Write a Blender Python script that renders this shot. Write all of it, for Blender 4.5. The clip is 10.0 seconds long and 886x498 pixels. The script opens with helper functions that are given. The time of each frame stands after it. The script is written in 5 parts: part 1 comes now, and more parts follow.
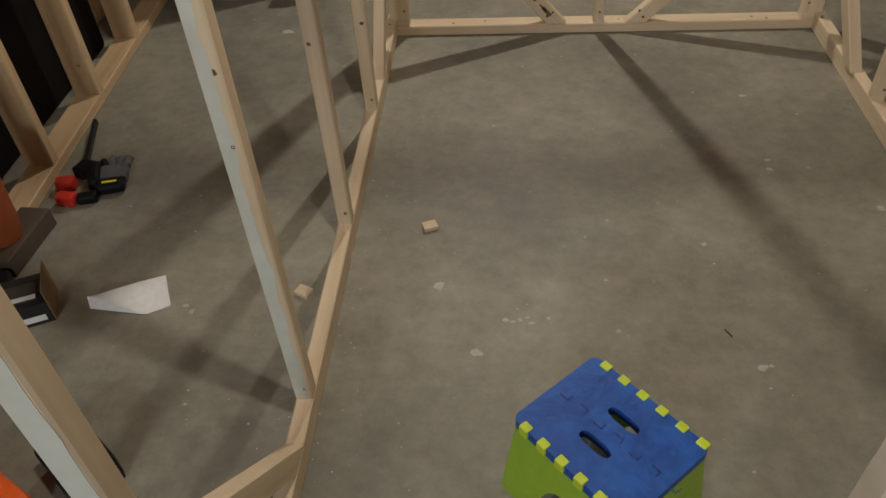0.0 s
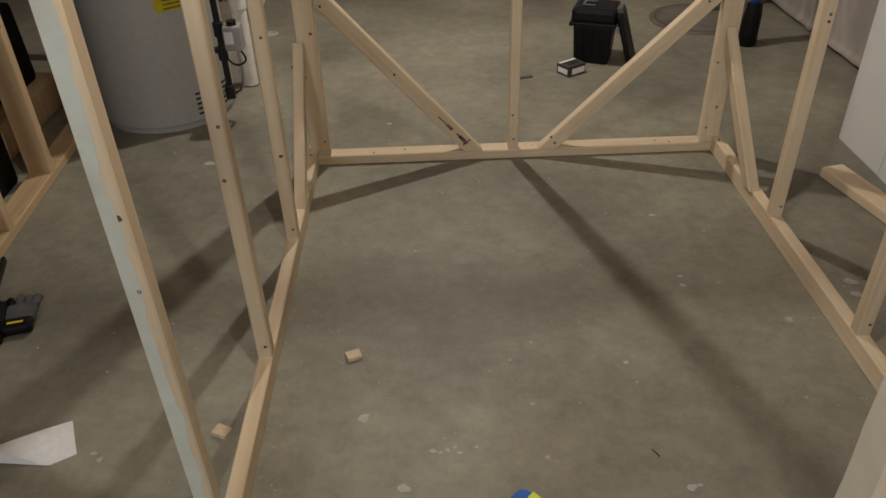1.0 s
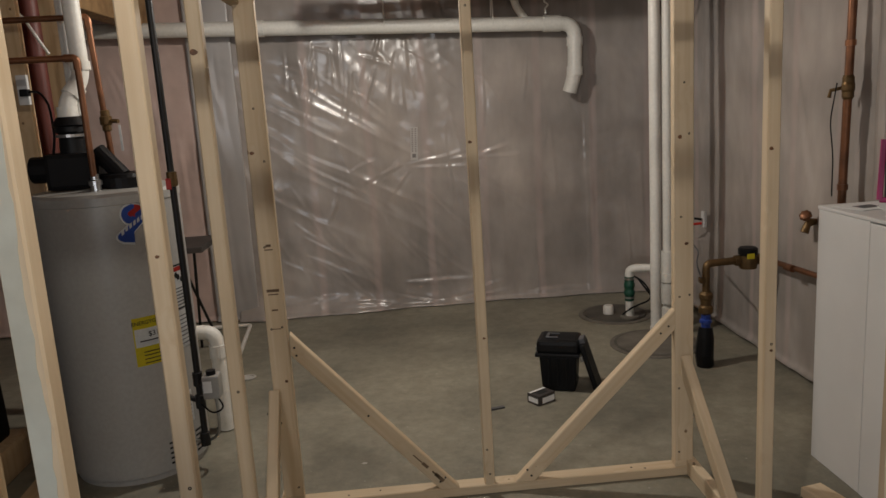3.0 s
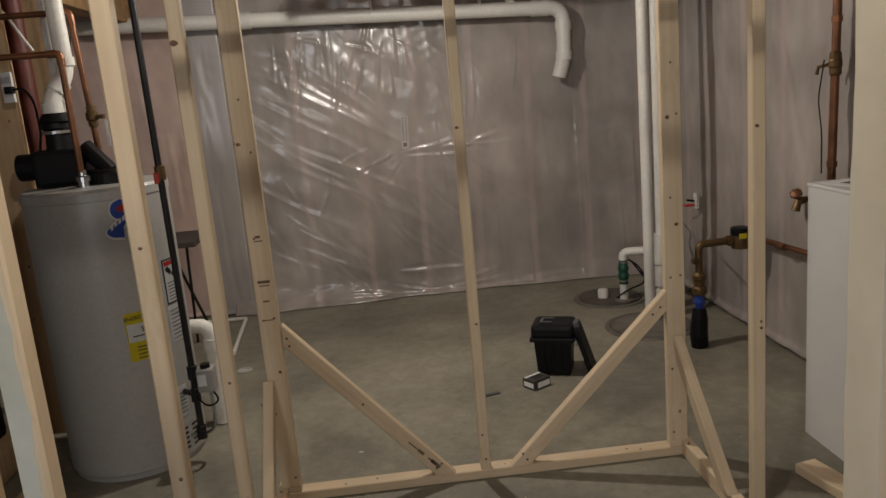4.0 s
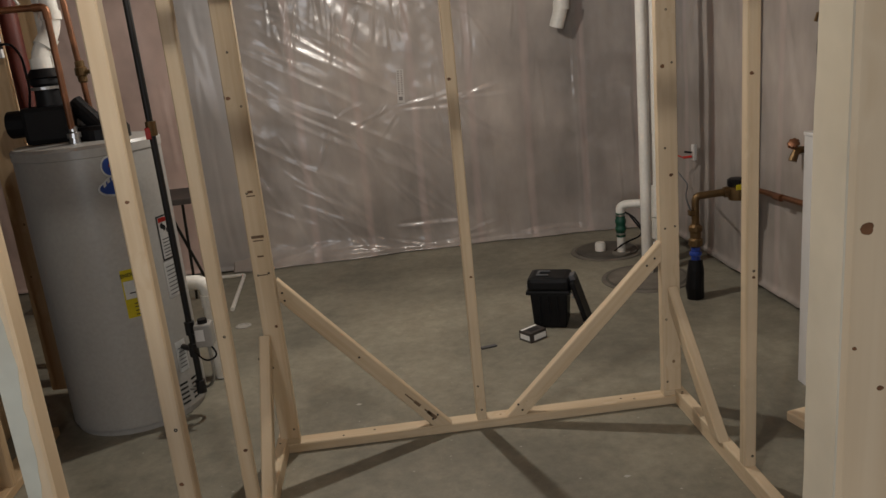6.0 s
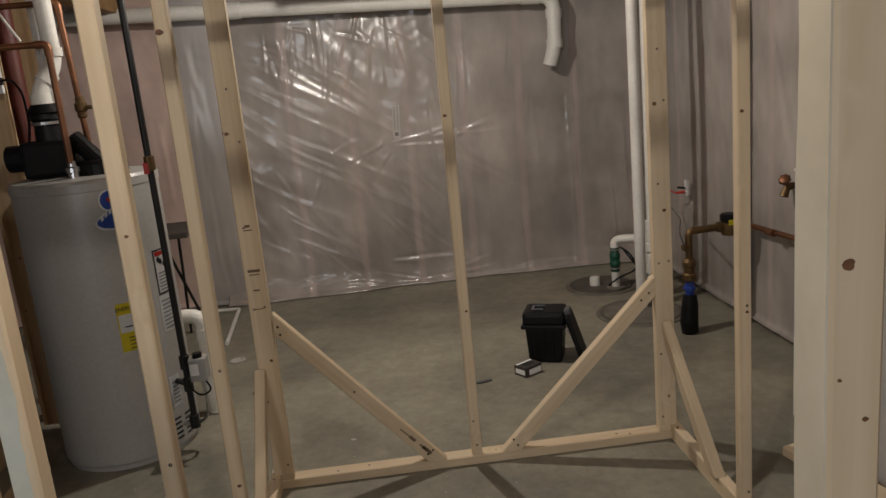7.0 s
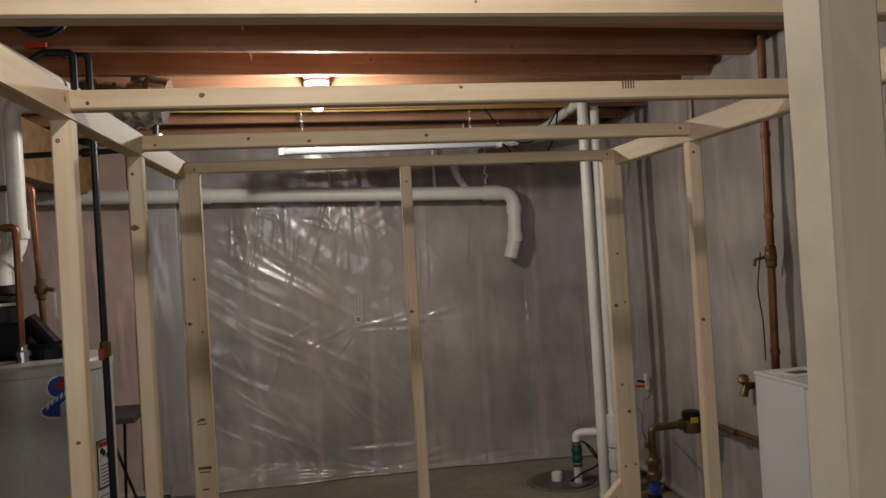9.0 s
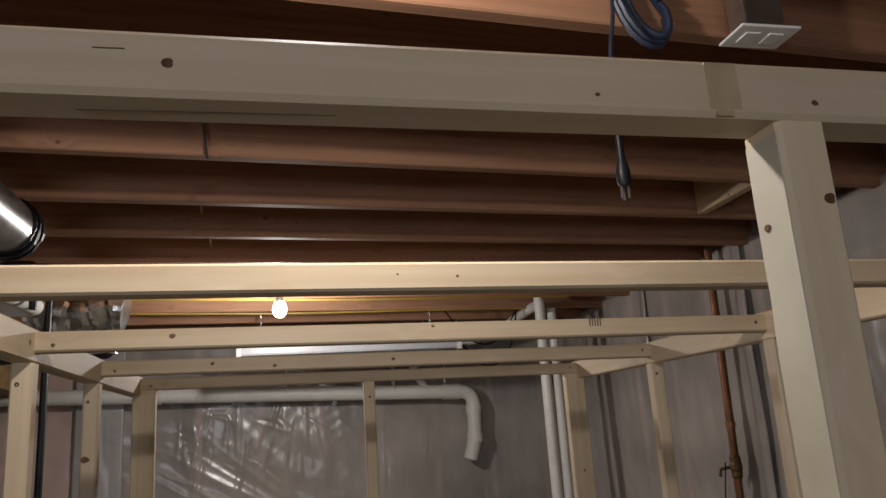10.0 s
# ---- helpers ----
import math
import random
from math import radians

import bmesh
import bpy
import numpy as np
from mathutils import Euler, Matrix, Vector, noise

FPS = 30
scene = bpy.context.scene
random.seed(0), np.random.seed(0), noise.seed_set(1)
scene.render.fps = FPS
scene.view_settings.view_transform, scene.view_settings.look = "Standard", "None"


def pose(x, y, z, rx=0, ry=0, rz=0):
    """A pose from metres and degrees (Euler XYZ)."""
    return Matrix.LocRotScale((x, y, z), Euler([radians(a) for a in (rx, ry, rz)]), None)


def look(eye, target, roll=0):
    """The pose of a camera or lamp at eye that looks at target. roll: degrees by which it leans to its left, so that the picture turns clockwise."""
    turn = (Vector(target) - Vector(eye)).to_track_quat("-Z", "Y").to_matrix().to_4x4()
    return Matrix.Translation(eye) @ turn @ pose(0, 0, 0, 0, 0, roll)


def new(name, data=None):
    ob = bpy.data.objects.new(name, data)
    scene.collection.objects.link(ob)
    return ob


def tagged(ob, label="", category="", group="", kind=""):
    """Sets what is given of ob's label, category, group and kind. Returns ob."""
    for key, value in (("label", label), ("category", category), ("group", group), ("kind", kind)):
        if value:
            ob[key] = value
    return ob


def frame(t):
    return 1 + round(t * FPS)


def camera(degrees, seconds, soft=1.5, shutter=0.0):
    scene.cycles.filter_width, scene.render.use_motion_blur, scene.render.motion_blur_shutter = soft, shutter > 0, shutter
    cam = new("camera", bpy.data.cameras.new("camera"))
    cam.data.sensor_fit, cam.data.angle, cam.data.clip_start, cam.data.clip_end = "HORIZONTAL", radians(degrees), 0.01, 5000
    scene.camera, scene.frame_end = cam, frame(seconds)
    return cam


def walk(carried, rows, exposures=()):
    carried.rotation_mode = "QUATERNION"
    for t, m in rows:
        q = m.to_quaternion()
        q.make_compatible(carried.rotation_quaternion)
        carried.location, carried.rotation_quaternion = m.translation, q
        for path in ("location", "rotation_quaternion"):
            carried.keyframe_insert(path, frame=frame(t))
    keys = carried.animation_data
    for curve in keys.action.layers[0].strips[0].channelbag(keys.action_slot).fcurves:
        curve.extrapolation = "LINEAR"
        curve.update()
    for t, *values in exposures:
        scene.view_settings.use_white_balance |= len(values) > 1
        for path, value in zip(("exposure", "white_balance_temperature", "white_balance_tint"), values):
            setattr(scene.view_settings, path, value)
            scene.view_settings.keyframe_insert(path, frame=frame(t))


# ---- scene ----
cam = camera(60.1, 10.0)
PATH = [
    (0, (-0.36, -2.672, 1.398), (-0.516, -1.22, 0.032), -4.0),
    (0.5, (-0.347, -2.665, 1.393), (-0.461, -1.22, 0.015), -4.0),
    (1, (-0.332, -2.648, 1.417), (-0.308, -1.004, 0.278), -1.8),
    (1.5, (-0.325, -2.644, 1.437), (-0.191, -0.841, 0.581), -0.5),
    (2, (-0.31, -2.657, 1.477), (-0.157, -0.743, 0.918), -2.0),
    (2.5, (-0.315, -2.688, 1.492), (-0.169, -0.731, 1.107), -2.7),
    (3.8, (-0.292, -2.682, 1.486), (-0.167, -0.723, 1.103), -4.9),
    (4, (-0.286, -2.688, 1.478), (-0.153, -0.734, 1.069), -5.0),
    (4.5, (-0.294, -2.676, 1.474), (-0.149, -0.74, 0.991), -4.8),
    (5, (-0.291, -2.67, 1.471), (-0.172, -0.743, 0.949), -4.6),
    (6.5, (-0.255, -2.701, 1.463), (-0.132, -0.771, 0.953), -5.9),
    (7, (-0.266, -2.705, 1.469), (-0.124, -0.758, 1.035), -5.4),
    (7.5, (-0.267, -2.693, 1.481), (-0.117, -0.727, 1.148), -5.4),
    (8, (-0.273, -2.694, 1.491), (-0.113, -0.716, 1.247), -6.2),
    (8.5, (-0.284, -2.688, 1.51), (-0.084, -0.703, 1.369), -5.7),
    (9, (-0.294, -2.687, 1.532), (0.0, -0.709, 1.548), -3.4),
    (9.5, (-0.323, -2.664, 1.612), (0.072, -0.725, 1.902), -2.7),
    (10, (-0.326, -2.695, 1.648), (0.103, -0.8, 2.124), -3.8),
]
walk(cam, [(t, look(eye, target, roll)) for t, eye, target, roll in PATH],
     exposures=[(0, 0.0, 6500, 10), (1.5, -0.09, 6500, 11), (2.5, -0.46, 6500, 12), (4.5, -0.38, 6500, 12), (6.5, -0.36, 6500, 12), (7.5, -0.43, 6500, 12), (8.5, -0.67, 6500, 12), (9.0, -0.80, 6400, 12), (9.5, -1.04, 6300, 13), (10.0, -1.08, 6250, 14)])


# ---------------- world and lamps ----------------
world = bpy.data.worlds.new("world")
world.use_nodes = True
world.node_tree.nodes["Background"].inputs[0].default_value = (1.0, 0.86, 0.7, 1)
world.node_tree.nodes["Background"].inputs[1].default_value = 0.012
scene.world = world
BULB_FAR = (-0.307, 0.93, 2.275)
BULB_NEAR = (-0.28, -1.92, 2.31)


def bulb_lamp(place, watts, color):
    data = bpy.data.lights.new("bulb_light", "POINT")
    data.energy, data.shadow_soft_size, data.color = watts, 0.03, color
    ob = new("bulb_light", data)
    ob.location = place
    # the opaque base of the bulb sends more of its light downwards
    lens = bpy.data.lights.new("bulb_lens_light", "AREA")
    lens.shape, lens.size, lens.energy, lens.color = "DISK", 0.055, watts * 0.16, color
    lens_ob = new("bulb_lens_light", lens)
    lens_ob.location = Vector(place) - Vector((0, 0, 0.015))
    return ob


bulb_lamp(BULB_FAR, 70, (1.0, 0.955, 0.865))
bulb_lamp(BULB_NEAR, 34, (1.0, 0.955, 0.865))
# soft cool fill from behind the camera, added with an unseen window opening
FILL_X, FILL_Z, FILL_W, FILL_H = -1.45, 1.55, 1.1, 0.62
rear_fill = bpy.data.lights.new("rear_fill_light", "AREA")
rear_fill.shape, rear_fill.size, rear_fill.size_y, rear_fill.energy, rear_fill.color = "RECTANGLE", FILL_W - 0.1, FILL_H - 0.1, 60, (0.90, 0.95, 1.0)
rear_fill_ob = new("rear_fill_light", rear_fill)
rear_fill_ob.matrix_world = pose(FILL_X, -5.23, FILL_Z, 90, 0, 0)


# ---------------- materials ----------------
def material(name, color, rough=0.6, metal=0.0, spec=0.5, color2=None, scale=8.0, detail=5.0, fine=60.0, bump=0.1, stretch=(1, 1, 1), emit=0.0, coat=0.0, wear=0.25):
    """Principled surface with broad and fine colour variation and fine relief, in object space."""
    m = bpy.data.materials.new(name)
    m.use_nodes = True
    nt = m.node_tree
    b = nt.nodes["Principled BSDF"]
    b.inputs["Roughness"].default_value = rough
    b.inputs["Metallic"].default_value = metal
    b.inputs["Specular IOR Level"].default_value = spec
    b.inputs["Coat Weight"].default_value = coat
    if emit:
        b.inputs["Emission Color"].default_value = (*color, 1)
        b.inputs["Emission Strength"].default_value = emit
    tc = nt.nodes.new("ShaderNodeTexCoord")
    info = nt.nodes.new("ShaderNodeObjectInfo")
    off = nt.nodes.new("ShaderNodeVectorMath")
    off.operation = "MULTIPLY_ADD"
    off.inputs[1].default_value = (13.0, 7.0, 5.0)
    nt.links.new(info.outputs["Random"], off.inputs[0])
    nt.links.new(tc.outputs["Object"], off.inputs[2])
    mp = nt.nodes.new("ShaderNodeMapping")
    mp.inputs["Scale"].default_value = stretch
    nt.links.new(off.outputs[0], mp.inputs[0])
    n1 = nt.nodes.new("ShaderNodeTexNoise")
    n1.inputs["Scale"].default_value, n1.inputs["Detail"].default_value = scale, detail
    n2 = nt.nodes.new("ShaderNodeTexNoise")
    n2.inputs["Scale"].default_value, n2.inputs["Detail"].default_value = fine, 3.0
    for n in (n1, n2):
        nt.links.new(mp.outputs[0], n.inputs["Vector"])
    c2 = color2 or tuple(c * (1 - wear) for c in color)
    mixc = nt.nodes.new("ShaderNodeMix")
    mixc.data_type = "RGBA"
    mixc.inputs["A"].default_value, mixc.inputs["B"].default_value = (*color, 1), (*c2, 1)
    ramp = nt.nodes.new("ShaderNodeMapRange")
    ramp.inputs["From Min"].default_value, ramp.inputs["From Max"].default_value = 0.32, 0.68
    nt.links.new(n1.outputs["Fac"], ramp.inputs["Value"])
    nt.links.new(ramp.outputs[0], mixc.inputs["Factor"])
    hsv = nt.nodes.new("ShaderNodeHueSaturation")
    val = nt.nodes.new("ShaderNodeMapRange")
    val.inputs["To Min"].default_value, val.inputs["To Max"].default_value = 0.86, 1.12
    nt.links.new(n2.outputs["Fac"], val.inputs["Value"])
    nt.links.new(val.outputs[0], hsv.inputs["Value"])
    nt.links.new(mixc.outputs["Result"], hsv.inputs["Color"])
    nt.links.new(hsv.outputs[0], b.inputs["Base Color"])
    if bump:
        bp = nt.nodes.new("ShaderNodeBump")
        bp.inputs["Strength"].default_value, bp.inputs["Distance"].default_value = bump, 0.004
        nt.links.new(n2.outputs["Fac"], bp.inputs["Height"])
        nt.links.new(bp.outputs[0], b.inputs["Normal"])
    return m


def wood(name, light, dark, knot, rough=0.62, ring=55.0):
    """Sawn softwood: growth lines along local z, knots here and there, faint mill stain."""
    m = bpy.data.materials.new(name)
    m.use_nodes = True
    nt = m.node_tree
    b = nt.nodes["Principled BSDF"]
    b.inputs["Roughness"].default_value = rough
    b.inputs["Specular IOR Level"].default_value = 0.3
    tc, info = nt.nodes.new("ShaderNodeTexCoord"), nt.nodes.new("ShaderNodeObjectInfo")
    off = nt.nodes.new("ShaderNodeVectorMath")
    off.operation = "MULTIPLY_ADD"
    off.inputs[1].default_value = (9.3, 4.7, 31.0)
    nt.links.new(info.outputs["Random"], off.inputs[0])
    nt.links.new(tc.outputs["Object"], off.inputs[2])
    mp = nt.nodes.new("ShaderNodeMapping")
    mp.inputs["Scale"].default_value = (1, 1, 0.035)
    nt.links.new(off.outputs[0], mp.inputs[0])
    vor = nt.nodes.new("ShaderNodeTexVoronoi")
    vor.inputs["Scale"].default_value = 9.0
    mk = nt.nodes.new("ShaderNodeMapping")
    mk.inputs["Scale"].default_value = (1, 1, 0.85)
    nt.links.new(off.outputs[0], mk.inputs[0])
    nt.links.new(mk.outputs[0], vor.inputs["Vector"])
    warp = nt.nodes.new("ShaderNodeMapRange")
    warp.inputs["From Min"].default_value, warp.inputs["From Max"].default_value = 0.0, 0.35
    warp.inputs["To Min"].default_value, warp.inputs["To Max"].default_value = 0.022, 0.0
    nt.links.new(vor.outputs["Distance"], warp.inputs["Value"])
    addv = nt.nodes.new("ShaderNodeVectorMath")
    nt.links.new(mp.outputs[0], addv.inputs[0])
    nt.links.new(warp.outputs[0], addv.inputs[1])
    grain = nt.nodes.new("ShaderNodeTexNoise")
    grain.inputs["Scale"].default_value, grain.inputs["Detail"].default_value = ring, 6.0
    nt.links.new(addv.outputs[0], grain.inputs["Vector"])
    broad = nt.nodes.new("ShaderNodeTexNoise")
    broad.inputs["Scale"].default_value, broad.inputs["Detail"].default_value = 3.0, 3.0
    nt.links.new(off.outputs[0], broad.inputs["Vector"])
    gm = nt.nodes.new("ShaderNodeMapRange")
    gm.inputs["From Min"].default_value, gm.inputs["From Max"].default_value = 0.38, 0.72
    nt.links.new(grain.outputs["Fac"], gm.inputs["Value"])
    mix1 = nt.nodes.new("ShaderNodeMix")
    mix1.data_type = "RGBA"
    mix1.inputs["A"].default_value, mix1.inputs["B"].default_value = (*light, 1), (*dark, 1)
    nt.links.new(gm.outputs[0], mix1.inputs["Factor"])
    hsv = nt.nodes.new("ShaderNodeHueSaturation")
    vv = nt.nodes.new("ShaderNodeMapRange")
    vv.inputs["To Min"].default_value, vv.inputs["To Max"].default_value = 0.78, 1.22
    nt.links.new(broad.outputs["Fac"], vv.inputs["Value"])
    tint = nt.nodes.new("ShaderNodeMapRange")
    tint.inputs["To Min"].default_value, tint.inputs["To Max"].default_value = 0.9, 1.08
    nt.links.new(info.outputs["Random"], tint.inputs["Value"])
    mul = nt.nodes.new("ShaderNodeMath")
    mul.operation = "MULTIPLY"
    nt.links.new(vv.outputs[0], mul.inputs[0])
    nt.links.new(tint.outputs[0], mul.inputs[1])
    nt.links.new(mul.outputs[0], hsv.inputs["Value"])
    nt.links.new(mix1.outputs["Result"], hsv.inputs["Color"])
    kf = nt.nodes.new("ShaderNodeMapRange")
    kf.inputs["From Min"].default_value, kf.inputs["From Max"].default_value = 0.045, 0.062
    kf.inputs["To Min"].default_value, kf.inputs["To Max"].default_value = 0.8, 0.0
    nt.links.new(vor.outputs["Distance"], kf.inputs["Value"])
    mix2 = nt.nodes.new("ShaderNodeMix")
    mix2.data_type = "RGBA"
    mix2.inputs["B"].default_value = (*knot, 1)
    nt.links.new(kf.outputs[0], mix2.inputs["Factor"])
    nt.links.new(hsv.outputs[0], mix2.inputs["A"])
    nt.links.new(mix2.outputs["Result"], b.inputs["Base Color"])
    bp = nt.nodes.new("ShaderNodeBump")
    bp.inputs["Strength"].default_value, bp.inputs["Distance"].default_value = 0.12, 0.003
    nt.links.new(grain.outputs["Fac"], bp.inputs["Height"])
    nt.links.new(bp.outputs[0], b.inputs["Normal"])
    return m


def sheeting(name):
    """Clear poly sheet over foil-grey and pinkish insulation: glossy, with pale stud lines showing through."""
    m = bpy.data.materials.new(name)
    m.use_nodes = True
    nt = m.node_tree
    b = nt.nodes["Principled BSDF"]
    b.inputs["Roughness"].default_value = 0.22
    b.inputs["Specular IOR Level"].default_value = 0.5
    tc = nt.nodes.new("ShaderNodeTexCoord")
    n1 = nt.nodes.new("ShaderNodeTexNoise")
    n1.inputs["Scale"].default_value, n1.inputs["Detail"].default_value = 1.3, 4.0
    n2 = nt.nodes.new("ShaderNodeTexNoise")
    n2.inputs["Scale"].default_value, n2.inputs["Detail"].default_value = 7.0, 6.0
    mp = nt.nodes.new("ShaderNodeMapping")
    mp.inputs["Scale"].default_value = (1.0, 1.0, 0.35)
    nt.links.new(tc.outputs["Object"], mp.inputs[0])
    nt.links.new(tc.outputs["Object"], n1.inputs["Vector"])
    nt.links.new(mp.outputs[0], n2.inputs["Vector"])
    mix1 = nt.nodes.new("ShaderNodeMix")
    mix1.data_type = "RGBA"
    mix1.inputs["A"].default_value, mix1.inputs["B"].default_value = (0.44, 0.390, 0.352, 1), (0.285, 0.257, 0.236, 1)
    r1 = nt.nodes.new("ShaderNodeMapRange")
    r1.inputs["From Min"].default_value, r1.inputs["From Max"].default_value = 0.35, 0.65
    nt.links.new(n1.outputs["Fac"], r1.inputs["Value"])
    nt.links.new(r1.outputs[0], mix1.inputs["Factor"])
    wave = nt.nodes.new("ShaderNodeTexWave")
    wave.inputs["Scale"].default_value, wave.inputs["Distortion"].default_value = 0.7737, 0.35
    wave.inputs["Detail"].default_value = 3.0
    nt.links.new(tc.outputs["Object"], wave.inputs["Vector"])
    r2 = nt.nodes.new("ShaderNodeMapRange")
    r2.inputs["From Min"].default_value, r2.inputs["From Max"].default_value = 0.93, 1.0
    r2.inputs["To Max"].default_value = 0.5
    nt.links.new(wave.outputs["Fac"], r2.inputs["Value"])
    mix2 = nt.nodes.new("ShaderNodeMix")
    mix2.data_type = "RGBA"
    mix2.inputs["B"].default_value = (0.50, 0.40, 0.37, 1)
    nt.links.new(mix1.outputs["Result"], mix2.inputs["A"])
    nt.links.new(r2.outputs[0], mix2.inputs["Factor"])
    hsv = nt.nodes.new("ShaderNodeHueSaturation")
    r3 = nt.nodes.new("ShaderNodeMapRange")
    r3.inputs["To Min"].default_value, r3.inputs["To Max"].default_value = 0.64, 1.30
    nt.links.new(n2.outputs["Fac"], r3.inputs["Value"])
    nt.links.new(r3.outputs[0], hsv.inputs["Value"])
    nt.links.new(mix2.outputs["Result"], hsv.inputs["Color"])
    nt.links.new(hsv.outputs[0], b.inputs["Base Color"])
    bp = nt.nodes.new("ShaderNodeBump")
    bp.inputs["Strength"].default_value, bp.inputs["Distance"].default_value = 0.16, 0.01
    nt.links.new(n2.outputs["Fac"], bp.inputs["Height"])
    nt.links.new(bp.outputs[0], b.inputs["Normal"])
    return m


def concrete(name):
    """Trowelled slab: grey-green, mottled, with darker damp clouds, pale dust specks and hairlines."""
    m = material(name, (0.285, 0.264, 0.202), 0.55, spec=0.35, color2=(0.168, 0.157, 0.122), scale=1.7, detail=10.0, fine=26.0, bump=0.2)
    nt = m.node_tree
    b = nt.nodes["Principled BSDF"]
    src = b.inputs["Base Color"].links[0].from_socket
    tc = nt.nodes.new("ShaderNodeTexCoord")
    vor = nt.nodes.new("ShaderNodeTexVoronoi")
    vor.inputs["Scale"].default_value = 11.0
    nt.links.new(tc.outputs["Object"], vor.inputs["Vector"])
    sp = nt.nodes.new("ShaderNodeMapRange")
    sp.inputs["From Min"].default_value, sp.inputs["From Max"].default_value = 0.03, 0.07
    sp.inputs["To Min"].default_value, sp.inputs["To Max"].default_value = 0.6, 0.0
    nt.links.new(vor.outputs["Distance"], sp.inputs["Value"])
    big = nt.nodes.new("ShaderNodeTexNoise")
    big.inputs["Scale"].default_value, big.inputs["Detail"].default_value = 5.0, 7.0
    nt.links.new(tc.outputs["Object"], big.inputs["Vector"])
    gate = nt.nodes.new("ShaderNodeMapRange")
    gate.inputs["From Min"].default_value, gate.inputs["From Max"].default_value = 0.52, 0.6
    nt.links.new(big.outputs["Fac"], gate.inputs["Value"])
    mu = nt.nodes.new("ShaderNodeMath")
    mu.operation = "MULTIPLY"
    nt.links.new(sp.outputs[0], mu.inputs[0])
    nt.links.new(gate.outputs[0], mu.inputs[1])
    mixc = nt.nodes.new("ShaderNodeMix")
    mixc.data_type = "RGBA"
    mixc.inputs["B"].default_value = (0.5, 0.49, 0.45, 1)
    mid_n = nt.nodes.new("ShaderNodeTexNoise")
    mid_n.inputs["Scale"].default_value, mid_n.inputs["Detail"].default_value, mid_n.inputs["Roughness"].default_value = 11.0, 14.0, 0.80
    nt.links.new(tc.outputs["Object"], mid_n.inputs["Vector"])
    mr = nt.nodes.new("ShaderNodeMapRange")
    mr.inputs["From Min"].default_value, mr.inputs["From Max"].default_value = 0.3, 0.7
    mr.inputs["To Min"].default_value, mr.inputs["To Max"].default_value = 0.72, 1.25
    nt.links.new(mid_n.outputs["Fac"], mr.inputs["Value"])
    hs = nt.nodes.new("ShaderNodeHueSaturation")
    nt.links.new(mr.outputs[0], hs.inputs["Value"])
    nt.links.new(src, hs.inputs["Color"])
    nt.links.new(hs.outputs[0], mixc.inputs["A"])
    nt.links.new(mu.outputs[0], mixc.inputs["Factor"])
    nt.links.new(mixc.outputs["Result"], b.inputs["Base Color"])
    return m


PINE = wood("pine", (0.62, 0.50, 0.345), (0.55, 0.42, 0.27), (0.17, 0.09, 0.04))
FIR = wood("old_fir", (0.355, 0.182, 0.102), (0.245, 0.120, 0.067), (0.12, 0.05, 0.02), 0.7)
WALLWOOD = wood("wall_stud_wood", (0.58, 0.42, 0.25), (0.49, 0.33, 0.18), (0.13, 0.06, 0.03))
OSB = material("strand_board", (0.42, 0.26, 0.12), 0.75, color2=(0.28, 0.16, 0.07), scale=14, fine=45, bump=0.2)
SLAB = concrete("concrete_slab")
POLY = sheeting("poly_sheet")
CINDER = material("foundation_concrete", (0.33, 0.31, 0.29), 0.85, scale=3, fine=50, bump=0.3)
PVC = material("white_pvc", (0.77, 0.75, 0.69), 0.38, wear=0.12, scale=4, bump=0.02)
COPPER = material("aged_copper", (0.27, 0.115, 0.055), 0.45, metal=0.65, color2=(0.13, 0.06, 0.032), scale=9, bump=0.05)
BRASS = material("brass", (0.19, 0.12, 0.055), 0.5, metal=0.8, scale=12, bump=0.08)
IRON = material("black_iron", (0.018, 0.017, 0.017), 0.45, metal=0.3, scale=15, bump=0.08)
TANK = material("grey_enamel", (0.33, 0.32, 0.298), 0.36, spec=0.5, wear=0.07, scale=2, bump=0.01)
BLACKP = material("black_plastic", (0.008, 0.008, 0.009), 0.45, spec=0.2, wear=0.3, scale=10, bump=0.05)
GREYP = material("dark_grey_plastic", (0.10, 0.10, 0.105), 0.5, wear=0.2, scale=12)
WHITEP = material("white_paint", (0.72, 0.71, 0.69), 0.42, wear=0.06, scale=3, fine=2.2, bump=0)
PAPER = material("white_paper", (0.78, 0.78, 0.76), 0.8, wear=0.05, scale=5, bump=0.03)
RED = material("red_plastic", (0.55, 0.03, 0.02), 0.4, wear=0.2)
REDPAINT = material("red_oxide_paint", (0.105, 0.017, 0.009), 0.55, scale=6, bump=0.08)
BLUE = material("blue_stool_plastic", (0.012, 0.092, 0.38), 0.46, spec=0.35, color2=(0.005, 0.048, 0.24), scale=22, detail=8, fine=60, bump=0.45)
GREEN = material("lime_plastic", (0.29, 0.46, 0.03), 0.42, wear=0.12, scale=6, bump=0.03)
TAB = material("yellow_green_plastic", (0.50, 0.62, 0.03), 0.4, wear=0.1)
YELLOW = material("yellow_label", (0.72, 0.60, 0.02), 0.6, wear=0.05)
BLUEL = material("label_blue", (0.03, 0.09, 0.42), 0.5, wear=0.05)
INK = material("black_ink", (0.012, 0.012, 0.012), 0.7, wear=0.1)
STAMP = material("brown_ink", (0.17, 0.11, 0.065), 0.8, wear=0.3)
STEEL = material("galvanised_steel", (0.55, 0.55, 0.54), 0.30, metal=0.95, color2=(0.40, 0.40, 0.40), scale=18, bump=0.06)
